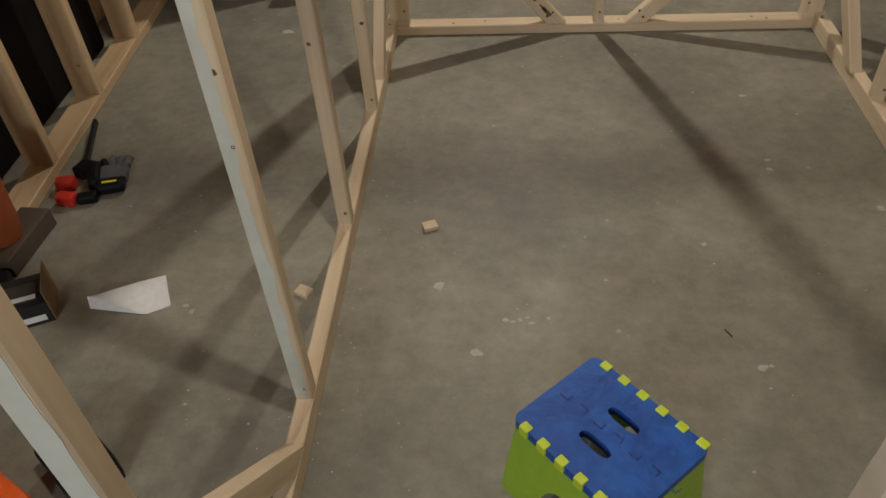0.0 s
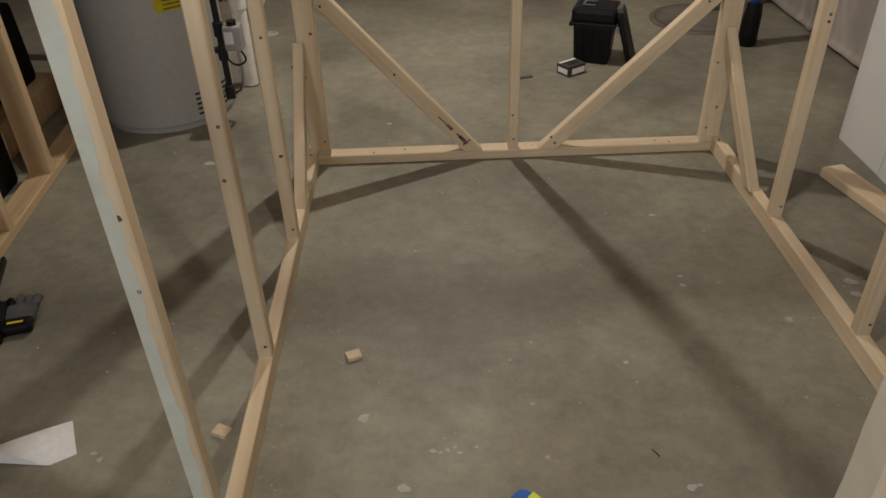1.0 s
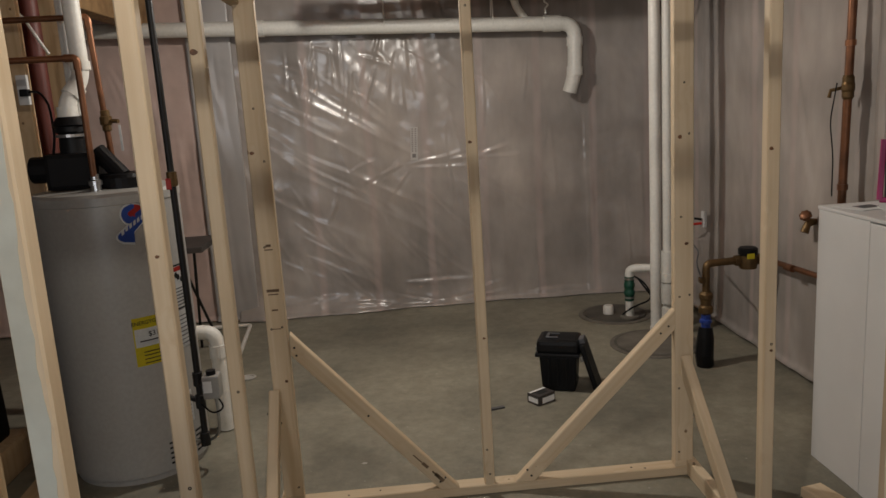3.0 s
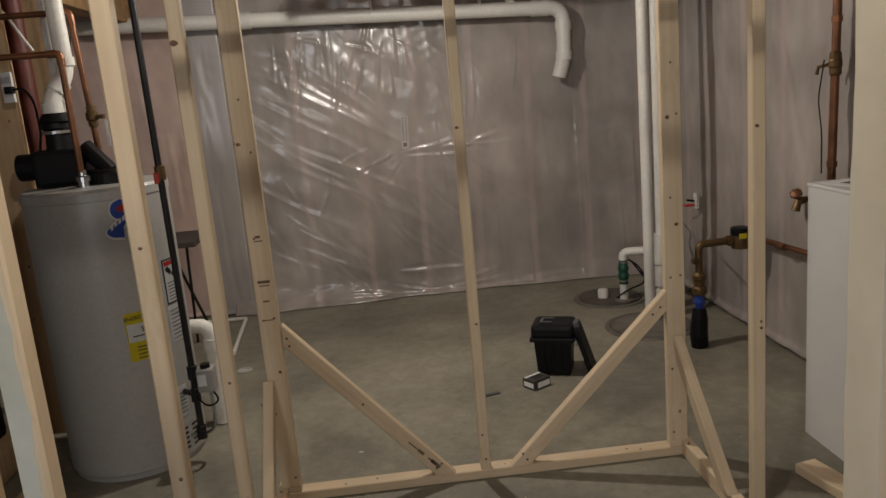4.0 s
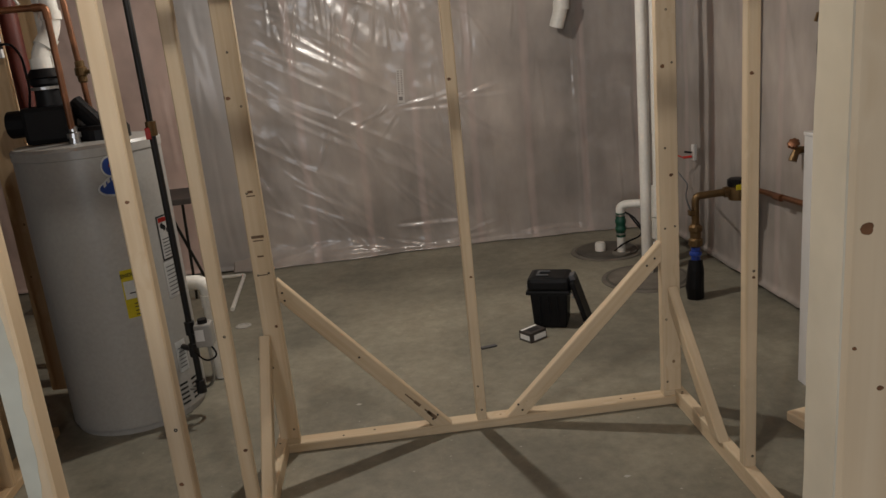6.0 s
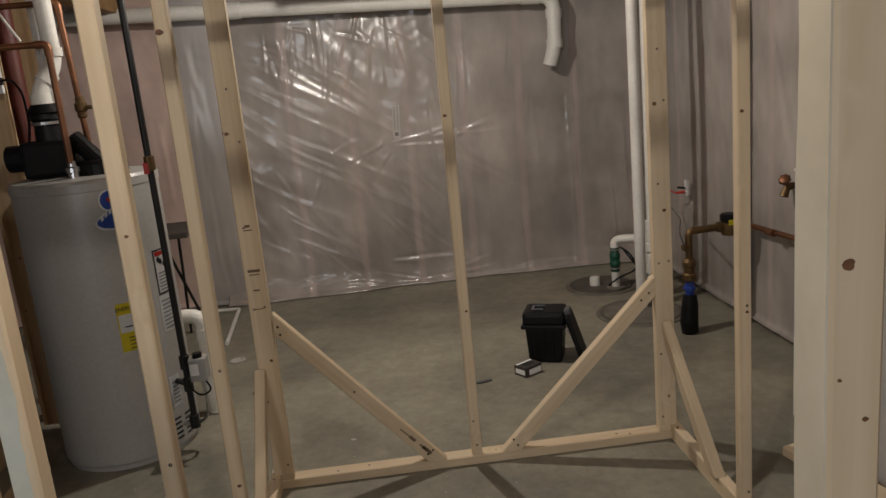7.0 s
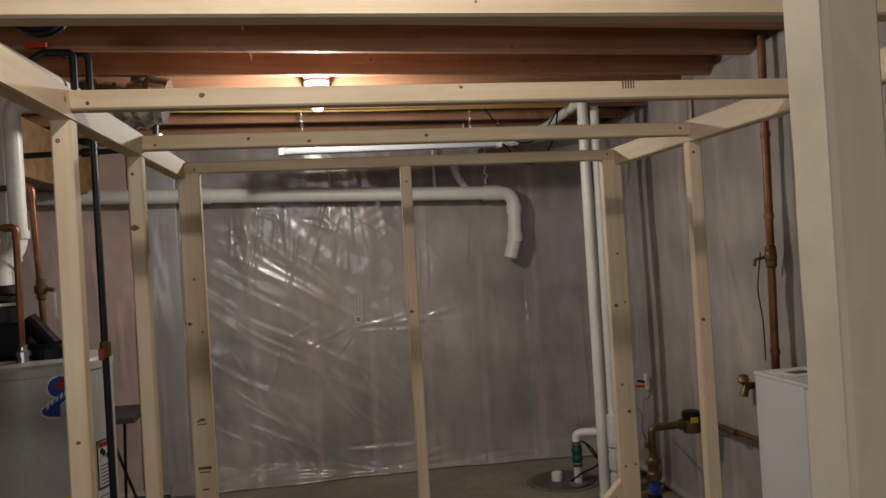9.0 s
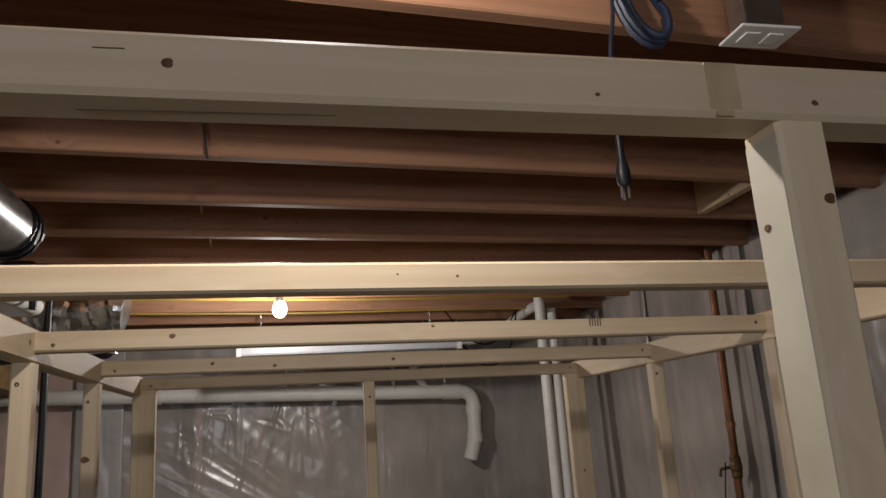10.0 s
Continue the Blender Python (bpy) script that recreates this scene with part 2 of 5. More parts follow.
FOIL = material("foil_duct", (0.62, 0.62, 0.61), 0.22, metal=0.95, scale=12, fine=30, bump=0.5)
GREENR = material("green_rubber", (0.008, 0.07, 0.042), 0.45, wear=0.2)
PITLID = material("pit_lid", (0.19, 0.172, 0.142), 0.7, color2=(0.115, 0.10, 0.082), scale=9, bump=0.2)
PINK = material("magenta_frame_paint", (0.36, 0.012, 0.12), 0.4, wear=0.1)
CARD = material("printed_card", (0.06, 0.05, 0.045), 0.6, wear=0.3)
CARDIN = material("kraft_card", (0.26, 0.17, 0.09), 0.8)
ORANGE = material("orange_plastic", (0.75, 0.11, 0.015), 0.45, wear=0.15)
CABLEB = material("blue_black_cable", (0.014, 0.022, 0.045), 0.45)
CABLEY = material("yellow_cable", (0.38, 0.26, 0.04), 0.5)
GREYW = material("grey_fabric", (0.11, 0.11, 0.115), 0.9, wear=0.4, scale=20, bump=0.3)
NEARBLACK = material("near_black", (0.009, 0.007, 0.006), 0.7, spec=0.12, wear=0.4)
BULBGLASS = material("lit_bulb", (1.0, 0.86, 0.66), 0.4, emit=18.0, bump=0)
TUBE = material("white_diffuser", (0.44, 0.45, 0.47), 0.4, wear=0.03)
SPOT = material("dried_paint", (0.46, 0.44, 0.40), 0.7, wear=0.2)
PRIMER = material("worn_primer", (0.56, 0.575, 0.50), 0.6, color2=(0.47, 0.46, 0.38), scale=5, fine=30, bump=0.1)
PALEWOOD = material("paler_wood", (0.63, 0.575, 0.46), 0.6, color2=(0.54, 0.47, 0.345), scale=5, fine=30, bump=0.1)
PINKINS = material("pink_sheeting", (0.70, 0.53, 0.47), 0.3, scale=2.5, fine=9, bump=0.4)


# ---------------- mesh helpers ----------------
def part(name, bm, mat, parent=None, label="", smooth=False):
    """Links a bmesh as one mesh object under a thing or a part."""
    me = bpy.data.meshes.new(name)
    if smooth:
        for f in bm.faces:
            f.smooth = True
    bm.to_mesh(me)
    bm.free()
    if smooth:
        me.set_sharp_from_angle(angle=math.radians(38))
    me.materials.append(mat)
    ob = new(name, me)
    if parent:
        ob.parent = parent
        ob.matrix_parent_inverse = parent.matrix_world.inverted()
    if label:
        ob["label"] = label
    return ob


def thing(name, label, category, place=(0, 0, 0), rz=0, group="", kind=""):
    ob = new(name)
    ob.matrix_world = pose(*place, 0, 0, rz)
    ob.empty_display_size = 0.05
    tagged(ob, label, category, group, kind)
    return ob


def block(bm, lo, hi, bevel=0.0):
    """An axis-aligned box, its edges rounded off by one chamfer."""
    g = bmesh.new()
    bmesh.ops.create_cube(g, size=1.0)
    for v in g.verts:
        v.co = Vector([lo[i] + (v.co[i] + 0.5) * (hi[i] - lo[i]) for i in range(3)])
    if bevel:
        bmesh.ops.bevel(g, geom=list(g.edges), offset=bevel, segments=2, affect="EDGES", profile=0.6)
    merge(bm, g)
    return bm


def merge(bm, g, m=None):
    if m is not None:
        g.transform(m)
    me = bpy.data.meshes.new("t")
    g.to_mesh(me)
    g.free()
    bm.from_mesh(me)
    bpy.data.meshes.remove(me)


def boxed(lo, hi, bevel=0.0):
    return block(bmesh.new(), lo, hi, bevel)


def lathe(bm, profile, place=(0, 0, 0), n=32):
    """Turns (radius, height) pairs round z."""
    rings = []
    for r, z in profile:
        rings.append([bm.verts.new((place[0] + r * math.cos(a), place[1] + r * math.sin(a), place[2] + z)) for a in [2 * math.pi * i / n for i in range(n)]])
    for a, b in zip(rings, rings[1:]):
        for i in range(n):
            bm.faces.new((a[i], a[(i + 1) % n], b[(i + 1) % n], b[i]))
    bm.faces.new(list(reversed(rings[0])))
    bm.faces.new(rings[-1])
    return bm


def tube(bm, pts, r, n=12, bend=0.0, caps=True):
    """A pipe along points; bend rounds its corners."""
    pts = [Vector(p) for p in pts]
    if bend:
        out = [pts[0]]
        for a, b, c in zip(pts, pts[1:], pts[2:]):
            d0, d1 = (a - b), (c - b)
            k0, k1 = min(bend, d0.length * 0.49), min(bend, d1.length * 0.49)
            p0, p1 = b + d0.normalized() * k0, b + d1.normalized() * k1
            for i in range(6):
                t = i / 5
                out.append(p0 * (1 - t) ** 2 + b * 2 * t * (1 - t) + p1 * t * t)
        pts = out + [pts[-1]]
    ref = Vector((0.123, 0.357, 0.926)).normalized()
    rings = []
    u = None
    for i, p in enumerate(pts):
        d = (pts[min(i + 1, len(pts) - 1)] - pts[max(i - 1, 0)]).normalized()
        if u is None:
            u = d.cross(ref).normalized()
        u = (u - d * u.dot(d)).normalized()
        v = d.cross(u)
        rad = r[i] if isinstance(r, (list, tuple)) else r
        rings.append([bm.verts.new(p + (u * math.cos(a) + v * math.sin(a)) * rad) for a in [2 * math.pi * k / n for k in range(n)]])
    for a, b in zip(rings, rings[1:]):
        for k in range(n):
            bm.faces.new((a[k], a[(k + 1) % n], b[(k + 1) % n], b[k]))
    if caps:
        bm.faces.new(list(reversed(rings[0])))
        bm.faces.new(rings[-1])
    return bm


def board(name, p0, p1, wide, deep, mat, parent, side=(1, 0, 0), cut0=0.0, cut1=0.0, label=""):
    """A sawn board from p0 to p1, `wide` along side and `deep` across, with eased edges. cut0, cut1: slope of its ends along side."""
    p0, p1 = Vector(p0), Vector(p1)
    z = (p1 - p0).normalized()
    x = Vector(side)
    x = (x - z * x.dot(z)).normalized()
    y = z.cross(x)
    length = (p1 - p0).length
    bm = bmesh.new()
    a, b, e = wide / 2, deep / 2, 0.0035
    ring = [(-a + e, -b), (a - e, -b), (a, -b + e), (a, b - e), (a - e, b), (-a + e, b), (-a, b - e), (-a, -b + e)]
    lo = [bm.verts.new((u, v, cut0 * u)) for u, v in ring]
    hi = [bm.verts.new((u, v, length + cut1 * u)) for u, v in ring]
    for i in range(8):
        bm.faces.new((lo[i], lo[(i + 1) % 8], hi[(i + 1) % 8], hi[i]))
    bm.faces.new(list(reversed(lo)))
    bm.faces.new(hi)
    me = bpy.data.meshes.new(name)
    bm.to_mesh(me)
    bm.free()
    me.materials.append(mat)
    ob = new(name, me)
    m = Matrix((x, y, z)).transposed().to_4x4()
    m.translation = p0
    ob.matrix_world = m
    if parent:
        ob.parent = parent
        ob.matrix_parent_inverse = parent.matrix_world.inverted()
    if label:
        ob["label"] = label
    return ob


def coat(ob, axis, at, lo, hi, z0, z1, ragged, seed, mat):
    """A thin pale coat on one face of a board, worn primer on the studs and paler wood on the near post, its far edge
    ragged. axis: the board's own axis that the face looks along.
    """
    rk = random.Random(seed)
    bm = bmesh.new()
    n = 90
    ph = [rk.uniform(0, 6.3) for _ in range(4)]
    up = 0.0007 if at > 0 else -0.0007
    rows = []
    for i in range(n + 1):
        z = z0 + (z1 - z0) * i / n
        edge = hi + ragged * (0.5 * math.sin(5 * z + ph[0]) + 0.35 * math.sin(19 * z + ph[1]) + 0.3 * math.sin(47 * z + ph[2]) + rk.uniform(-0.3, 0.3))
        rows.append([bm.verts.new((a, u, z) if axis == "x" else (u, a, z)) for u, a in ((lo, at - up), (lo, at + up), (edge, at + up), (edge, at - up))])
    for a, b in zip(rows, rows[1:]):
        for k in range(4):
            bm.faces.new((a[k], a[(k + 1) % 4], b[(k + 1) % 4], b[k]))
    bmesh.ops.recalc_face_normals(bm, faces=list(bm.faces))
    me = bpy.data.meshes.new("primer_coat")
    bm.to_mesh(me)
    bm.free()
    me.materials.append(mat)
    c = new("primer_coat", me)
    c.parent = ob
    c["label"] = "pale coat on one face, worn primer on studs, paler wood on post"
    return c


def screws(parent, places, facing, r=0.0042):
    """Countersunk screw heads, each a small disc with a recess, on a board's face."""
    f = Vector(facing).normalized()
    q = f.to_track_quat("Z", "Y").to_matrix().to_4x4()
    for p in places:
        bm = bmesh.new()
        lathe(bm, [(r, -0.002), (r, 0.0006), (r * 0.45, 0.0009), (r * 0.3, -0.0004)], n=10)
        bm.transform(Matrix.Translation(p) @ q)
        ob = part("screw", bm, IRON)
        ob.parent = parent
        ob.matrix_parent_inverse = parent.matrix_world.inverted()


def words(text, size, m, mat, parent, name="lettering"):
    """Flat lettering with a little thickness."""
    cu = bpy.data.curves.new(name, "FONT")
    cu.body, cu.size, cu.extrude, cu.align_x, cu.align_y = text, size, 0.0004, "CENTER", "CENTER"
    tmp = bpy.data.objects.new("tmp", cu)
    scene.collection.objects.link(tmp)
    me = bpy.data.meshes.new_from_object(tmp.evaluated_get(bpy.context.evaluated_depsgraph_get()))
    bpy.data.objects.remove(tmp)
    me.materials.clear()
    me.materials.append(mat)
    me.transform(m)
    ob = new(name, me)
    ob.parent = parent
    ob.matrix_parent_inverse = parent.matrix_world.inverted()
    return ob


def put(bm, m):
    bm.transform(m)
    return bm


def setting(name, bm, mat, label, category, smooth=False):
    return tagged(part(name, bm, mat, None, "", smooth), label, category, kind="structure")


# ---------------- the room ----------------
FARWALL, RIGHTWALL, BACKWALL, LEFTWALL, JOIST = 2.86, 1.74, -5.2, -4.2, 2.385
setting("floor", boxed((LEFTWALL - 0.2, BACKWALL - 0.2, -0.1), (RIGHTWALL + 0.2, FARWALL + 0.2, 0.0)), SLAB, "grey trowelled concrete basement slab with stains and specks", "floor")
setting("wall_north", boxed((LEFTWALL - 0.2, FARWALL, 0), (RIGHTWALL + 0.2, FARWALL + 0.2, 2.7)), CINDER, "grey concrete foundation wall behind plastic sheeting", "wall")
setting("wall_east", boxed((RIGHTWALL, BACKWALL, 0), (RIGHTWALL + 0.2, FARWALL, 2.7)), CINDER, "grey concrete foundation wall behind plastic sheeting", "wall")
# the opening and its frame are added out of view for the fill lamp
south = bmesh.new()
for lo, hi in (((LEFTWALL - 0.2, 0), (FILL_X - FILL_W / 2, 2.7)), ((FILL_X + FILL_W / 2, 0), (RIGHTWALL + 0.2, 2.7)), ((FILL_X - FILL_W / 2, 0), (FILL_X + FILL_W / 2, FILL_Z - FILL_H / 2)), ((FILL_X - FILL_W / 2, FILL_Z + FILL_H / 2), (FILL_X + FILL_W / 2, 2.7))):
    block(south, (lo[0], BACKWALL - 0.2, lo[1]), (hi[0], BACKWALL, hi[1]))
setting("wall_south", south, CINDER, "plain grey concrete foundation wall with an added unseen opening", "wall")
added_win = thing("added_window", "added unseen white-framed opening that holds the rear fill lamp", "window", (FILL_X, BACKWALL - 0.1, FILL_Z), kind="structure")
for lo, hi in (((-FILL_W / 2, -FILL_H / 2), (-FILL_W / 2 + 0.045, FILL_H / 2)), ((FILL_W / 2 - 0.045, -FILL_H / 2), (FILL_W / 2, FILL_H / 2)), ((-FILL_W / 2 + 0.045, -FILL_H / 2), (FILL_W / 2 - 0.045, -FILL_H / 2 + 0.045)), ((-FILL_W / 2 + 0.045, FILL_H / 2 - 0.045), (FILL_W / 2 - 0.045, FILL_H / 2))):
    part("window_frame", boxed((FILL_X + lo[0], BACKWALL - 0.14, FILL_Z + lo[1]), (FILL_X + hi[0], BACKWALL - 0.08, FILL_Z + hi[1]), 0.003), WHITEP, added_win)
setting("wall_west", boxed((LEFTWALL - 0.2, BACKWALL, 0), (LEFTWALL, FARWALL, 2.7)), CINDER, "plain grey concrete foundation wall", "wall")
setting("ceiling", boxed((LEFTWALL, BACKWALL, JOIST + 0.235), (RIGHTWALL, FARWALL, JOIST + 0.26)), OSB, "underside of the brown strand-board subfloor", "ceiling")


def poly_wall(name, width, height, m, folds, seed, mat, label, step=0.0125, amp=1.0, skirt=0.025, crumple=(), seam=None, flare=0.0):
    """A hung plastic sheet with creases; folds: (u, w, angle, length, breadth, depth)."""
    nu, nw = int(width / step) + 1, int(height / step) + 1
    U, Wz = np.meshgrid(np.linspace(0, width, nu), np.linspace(0, height, nw))
    rng = np.random.RandomState(seed)
    D = np.zeros_like(U)
    for k in range(9):
        fx, fz, ph = rng.uniform(0.6, 4.5), rng.uniform(0.3, 3.0), rng.uniform(0, 6.28)
        D += 0.0028 * np.sin(fx * U + fz * Wz * rng.choice([-1, 1]) + ph)
    for k in range(14):
        fx, fz, ph = rng.uniform(8, 24), rng.uniform(2, 12), rng.uniform(0, 6.28)
        D += 0.0007 * np.sin(fx * U + fz * Wz * rng.choice([-1, 1]) + ph)
    for u, w, ang, ln, br, dp in folds:
        c, s = math.cos(math.radians(ang)), math.sin(math.radians(ang))
        a = (U - u) * c + (Wz - w) * s
        b = -(U - u) * s + (Wz - w) * c
        b = b + 0.05 * ln * np.sin(a / ln * 2.2 + u * 5) + 0.004 * np.sin(a * 13 + w * 9)
        along = np.clip(a / ln, 0, 1)
        env = np.where((a > -br) & (a < ln), np.sin(np.pi * np.clip(along, 0, 1)) ** 0.6, 0)
        spread = br * (0.7 + 0.9 * along)
        D += amp * dp * env * (np.exp(-np.abs(b) / spread) - 0.55 * np.exp(-((b - 1.7 * spread) / (1.6 * spread)) ** 2))
    for f, ang, dp, bend in crumple:
        c, s = math.cos(math.radians(ang)), math.sin(math.radians(ang))
        x = f * (U * c + Wz * s) + bend * np.sin(2.3 * U - 3.1 * Wz + ang) + 0.35 * bend * np.sin(7.0 * Wz + 5.0 * U + 2 * ang)
        local = 0.5 + 0.5 * np.sin(1.9 * U + 0.13 * ang) * np.sin(2.7 * Wz + 0.31 * ang)
        D += dp * local * (2 * np.abs(x - np.floor(x) - 0.5) - 0.5)
    if seam:
        side = np.abs(U - seam - 0.006 * np.sin(3 * Wz)) - 0.022
        D += 0.005 * np.clip(1 - side / 0.008, 0, 1) * np.where(side > 0, 1, 0.75)
    D += np.where(Wz < skirt, (skirt - Wz) * 0.9, 0)
    D += flare * np.clip(1 - Wz / 0.16, 0, 1) ** 2 * (0.6 + 0.4 * np.sin(2.1 * U + 0.7) + 0.15 * np.sin(9 * U))
    P = np.stack([U, -D, Wz], -1).reshape(-1, 3)
    idx = np.arange(nu * nw).reshape(nw, nu)
    F = np.stack([idx[:-1, :-1], idx[:-1, 1:], idx[1:, 1:], idx[1:, :-1]], -1).reshape(-1, 4)
    me = bpy.data.meshes.new(name)
    me.from_pydata(P.tolist(), [], F.tolist())
    me.polygons.foreach_set("use_smooth", [True] * len(F))
    me.materials.append(mat)
    ob = new(name, me)
    ob.matrix_world = m
    md = ob.modifiers.new("thickness", "SOLIDIFY")
    md.thickness, md.offset = 0.002, 1
    return tagged(ob, label, "plastic sheet", kind="structure")


def fold_set(seed, n, ulo, uhi, wlo, whi, alo, ahi, llo, lhi, br=0.014, dp=0.010):
    rng = random.Random(seed)
    return [(rng.uniform(ulo, uhi), rng.uniform(wlo, whi), rng.uniform(alo, ahi), rng.uniform(llo, lhi), br * rng.uniform(0.6, 1.6), dp * rng.uniform(0.5, 1.3)) for _ in range(n)]


# main sheet: slack, falling in diagonal creases from upper left, gathered under the pipe, pinched at mid height
U0 = -1.45
main_folds = (
    fold_set(3, 14, 0.0, 0.70, 0.95, 1.80, -46, -31, 0.5, 1.25, 0.014, 0.0060)
    + fold_set(4, 26, 0.45, 1.4, 1.70, 1.98, -104, -76, 0.14, 0.42, 0.007, 0.0065)
    + fold_set(5, 12, 0.45, 1.30, 1.50, 1.92, -40, -8, 0.10, 0.26, 0.007, 0.006)
    + fold_set(7, 12, 0.5, 1.5, 0.3, 1.0, -58, -34, 0.3, 0.9, 0.013, 0.006)
    + fold_set(11, 30, 0.0, 2.4, 0.15, 1.25, -75, -30, 0.2, 0.7, 0.018, 0.0045)
    + fold_set(12, 14, 1.5, 2.4, 0.8, 1.9, -70, -20, 0.15, 0.5, 0.014, 0.004)
    + fold_set(8, 14, 1.5, 3.1, 0.3, 1.95, -98, -80, 0.3, 0.9, 0.009, 0.005)
    + fold_set(9, 12, 0.0, 2.4, 0.02, 0.2, -15, 15, 0.2, 0.6, 0.012, 0.010)
    + fold_set(10, 10, 0.3, 2.2, 2.02, 2.38, -110, -70, 0.1, 0.3, 0.012, 0.003)
)
# the slack gathers in a shallow sag at mid height
for u, w, ang, ln in ((1.28, 1.05, 12, 0.40), (1.30, 1.03, 2, 0.55), (1.55, 1.08, 6, 0.45), (1.62, 1.10, -6, 0.50), (1.26, 1.05, 205, 0.35), (1.30, 1.00, 232, 0.30), (0.86, 1.00, 25, 0.22), (0.80, 0.98, 250, 0.35), (1.70, 1.05, 14, 0.35), (1.10, 0.92, 52, 0.24), (1.02, 0.90, 40, 0.26)):
    main_folds.append((u, w, ang, ln, 0.010, 0.0065))
CRUMPLE = [(5.2, 52, 0.0046, 0.3), (7.7, 48, 0.0020, 0.4), (3.1, 61, 0.0060, 0.3), (6.4, 3, 0.0030, 0.4), (4.3, -6, 0.0030, 0.3), (9.5, 38, 0.0012, 0.6), (8.3, 78, 0.0016, 0.9), (11.0, 118, 0.0012, 1.0), (13.0, 15, 0.0010, 1.0)]
main_sheet = poly_wall("sheeting_north", 3.17, 2.40, pose(U0, 2.822, 0.005), main_folds, 2, POLY, "slack clear plastic vapour barrier stapled over insulation, wrinkled and shiny", 0.009, crumple=CRUMPLE, seam=2.60, flare=0.075)
poly_wall("sheeting_northwest", 2.7, 2.40, pose(-4.14, 2.83, 0.01), fold_set(22, 60, 0.3, 2.7, 0.2, 2.2, -98, -70, 0.2, 0.8, 0.014, 0.008), 7, PINKINS, "pinkish insulation under clear plastic behind the water heater", 0.014, crumple=CRUMPLE[3:])
poly_wall("sheeting_east", 8.0, 2.40, pose(RIGHTWALL - 0.03, FARWALL - 0.02, 0.02, 0, 0, -90), fold_set(23, 70, 0.0, 5.0, 0.2, 2.3, -100, -70, 0.3, 0.9, 0.014, 0.006), 9, POLY, "clear plastic sheet hanging on the concrete side wall", 0.018, crumple=CRUMPLE[3:])

LAP = material("pale_poly", (0.47, 0.445, 0.43), 0.28, scale=2.0, fine=8, bump=0.3)
poly_wall("sheeting_lap", 0.30, 2.40, pose(-1.615, 2.798, 0.012), fold_set(24, 9, 0.0, 0.3, 0.3, 2.2, -98, -82, 0.4, 1.2, 0.014, 0.004), 8, LAP, "pale overlap where two plastic sheets meet", crumple=CRUMPLE[3:])
for y, wd in ((0.33, 0.07), (1.25, 0.05), (-0.9, 0.06)):
    poly_wall("sheeting_lap", wd, 2.38, pose(RIGHTWALL - 0.055, y, 0.03, 0, 0, -90), fold_set(26, 5, 0.0, wd, 0.3, 2.0, -95, -85, 0.3, 0.9, 0.012, 0.004), 13, POLY, "double layer of plastic along a vertical seam", 0.02)

# joists across the room, a little out of square with the cage
SKEW = 0.09
for i in range(20):
    y = -0.728 + 0.395 * (i - 11)
    if BACKWALL + 0.6 < y < FARWALL - 0.25:
        tagged(board("ceiling_joist", (LEFTWALL, y + 0.019 + SKEW * LEFTWALL, JOIST + 0.1175), (RIGHTWALL, y + 0.019 + SKEW * RIGHTWALL, JOIST + 0.1175), 0.038, 0.235, FIR, None, side=(0, 1, 0)),
               "reddish-brown sawn floor joist under the subfloor", "joist", "ceiling joists", "structure")


# ---------------- the timber cage ----------------
H, T, S = 0.762, 0.0635, 0.038
RACK, FALL = 0.007, 0.0105
cage = thing("timber_frame", "open cage of pale new pine studs screwed together", "timber frame", (0, -1.1, 0))
XL, XR = -H - S / 2, H + S / 2
Y0, Y1 = -2.302, 0.0635


def beam_low(x, y):
    """Height of the cross beams' undersides: the frame is a little out of level both ways."""
    return 1.853 + FALL * y - RACK * x / H


def rail_low(x, y):
    return beam_low(x, y) - 0.019


def upright(x, y, z0, z1, name="stud"):
    """A stud whose near face stands at y."""
    return board(name, (x, y + S / 2, z0), (x, y + S / 2, z1), S, S, PINE, cage)


for sx in (XL, XR):
    b = board("base_plate", (sx, Y0, T / 2), (sx, Y1, T / 2), S, T, PINE, cage)
    screws(b, [(sx - 0.004, -0.03, T), (sx + 0.006, -1.15, T), (sx + 0.004, -1.98, T), (sx - 0.006, -2.0, T)], (0, 0, 1))
    board("top_rail", (sx, Y0, rail_low(sx, Y0) + T / 2), (sx, Y1, rail_low(sx, Y1) + T / 2), S, T, PINE, cage)
plate_f = board("base_plate", (-H, T / 2, S / 2), (H, T / 2, S / 2), T, S, PINE, cage, side=(0, 1, 0))
screws(plate_f, [(-0.55, 0.02, S), (-0.43, 0.035, S), (0.55, 0.03, S), (0.6, 0.015, S)], (0, 0, 1))
BEAMS = (Y0, -1.728, -1.157, -0.59, 0.0)
for y in BEAMS:
    b = board("cross_beam", (-H, y + S / 2, beam_low(-H, y) + S / 2), (H, y + S / 2, beam_low(H, y) + S / 2), S, S, PINE, cage, side=(0, 1, 0))
    screws(b, [(-0.73, y, beam_low(-0.73, y) + 0.012), (0.735, y, beam_low(0.735, y) + 0.02)], (0, -1, 0), 0.0035)
for x, ys in ((XL, (-1.723, -1.157, -0.606)), (XR, (-1.74, -1.168, -0.584))):
    for y in ys:
        s = upright(x, y, T, rail_low(x, y))
        if x < 0 and y < -1.5:
            coat(s, "y", -S / 2, -0.0165, 0.0075, 0.01, 1.74, 0.006, 4, PRIMER)
        screws(s, [(x + 0.006, y, 0.10), (x - 0.006, y, 1.79), (x + 0.004, y, 0.72)], (0, -1, 0))
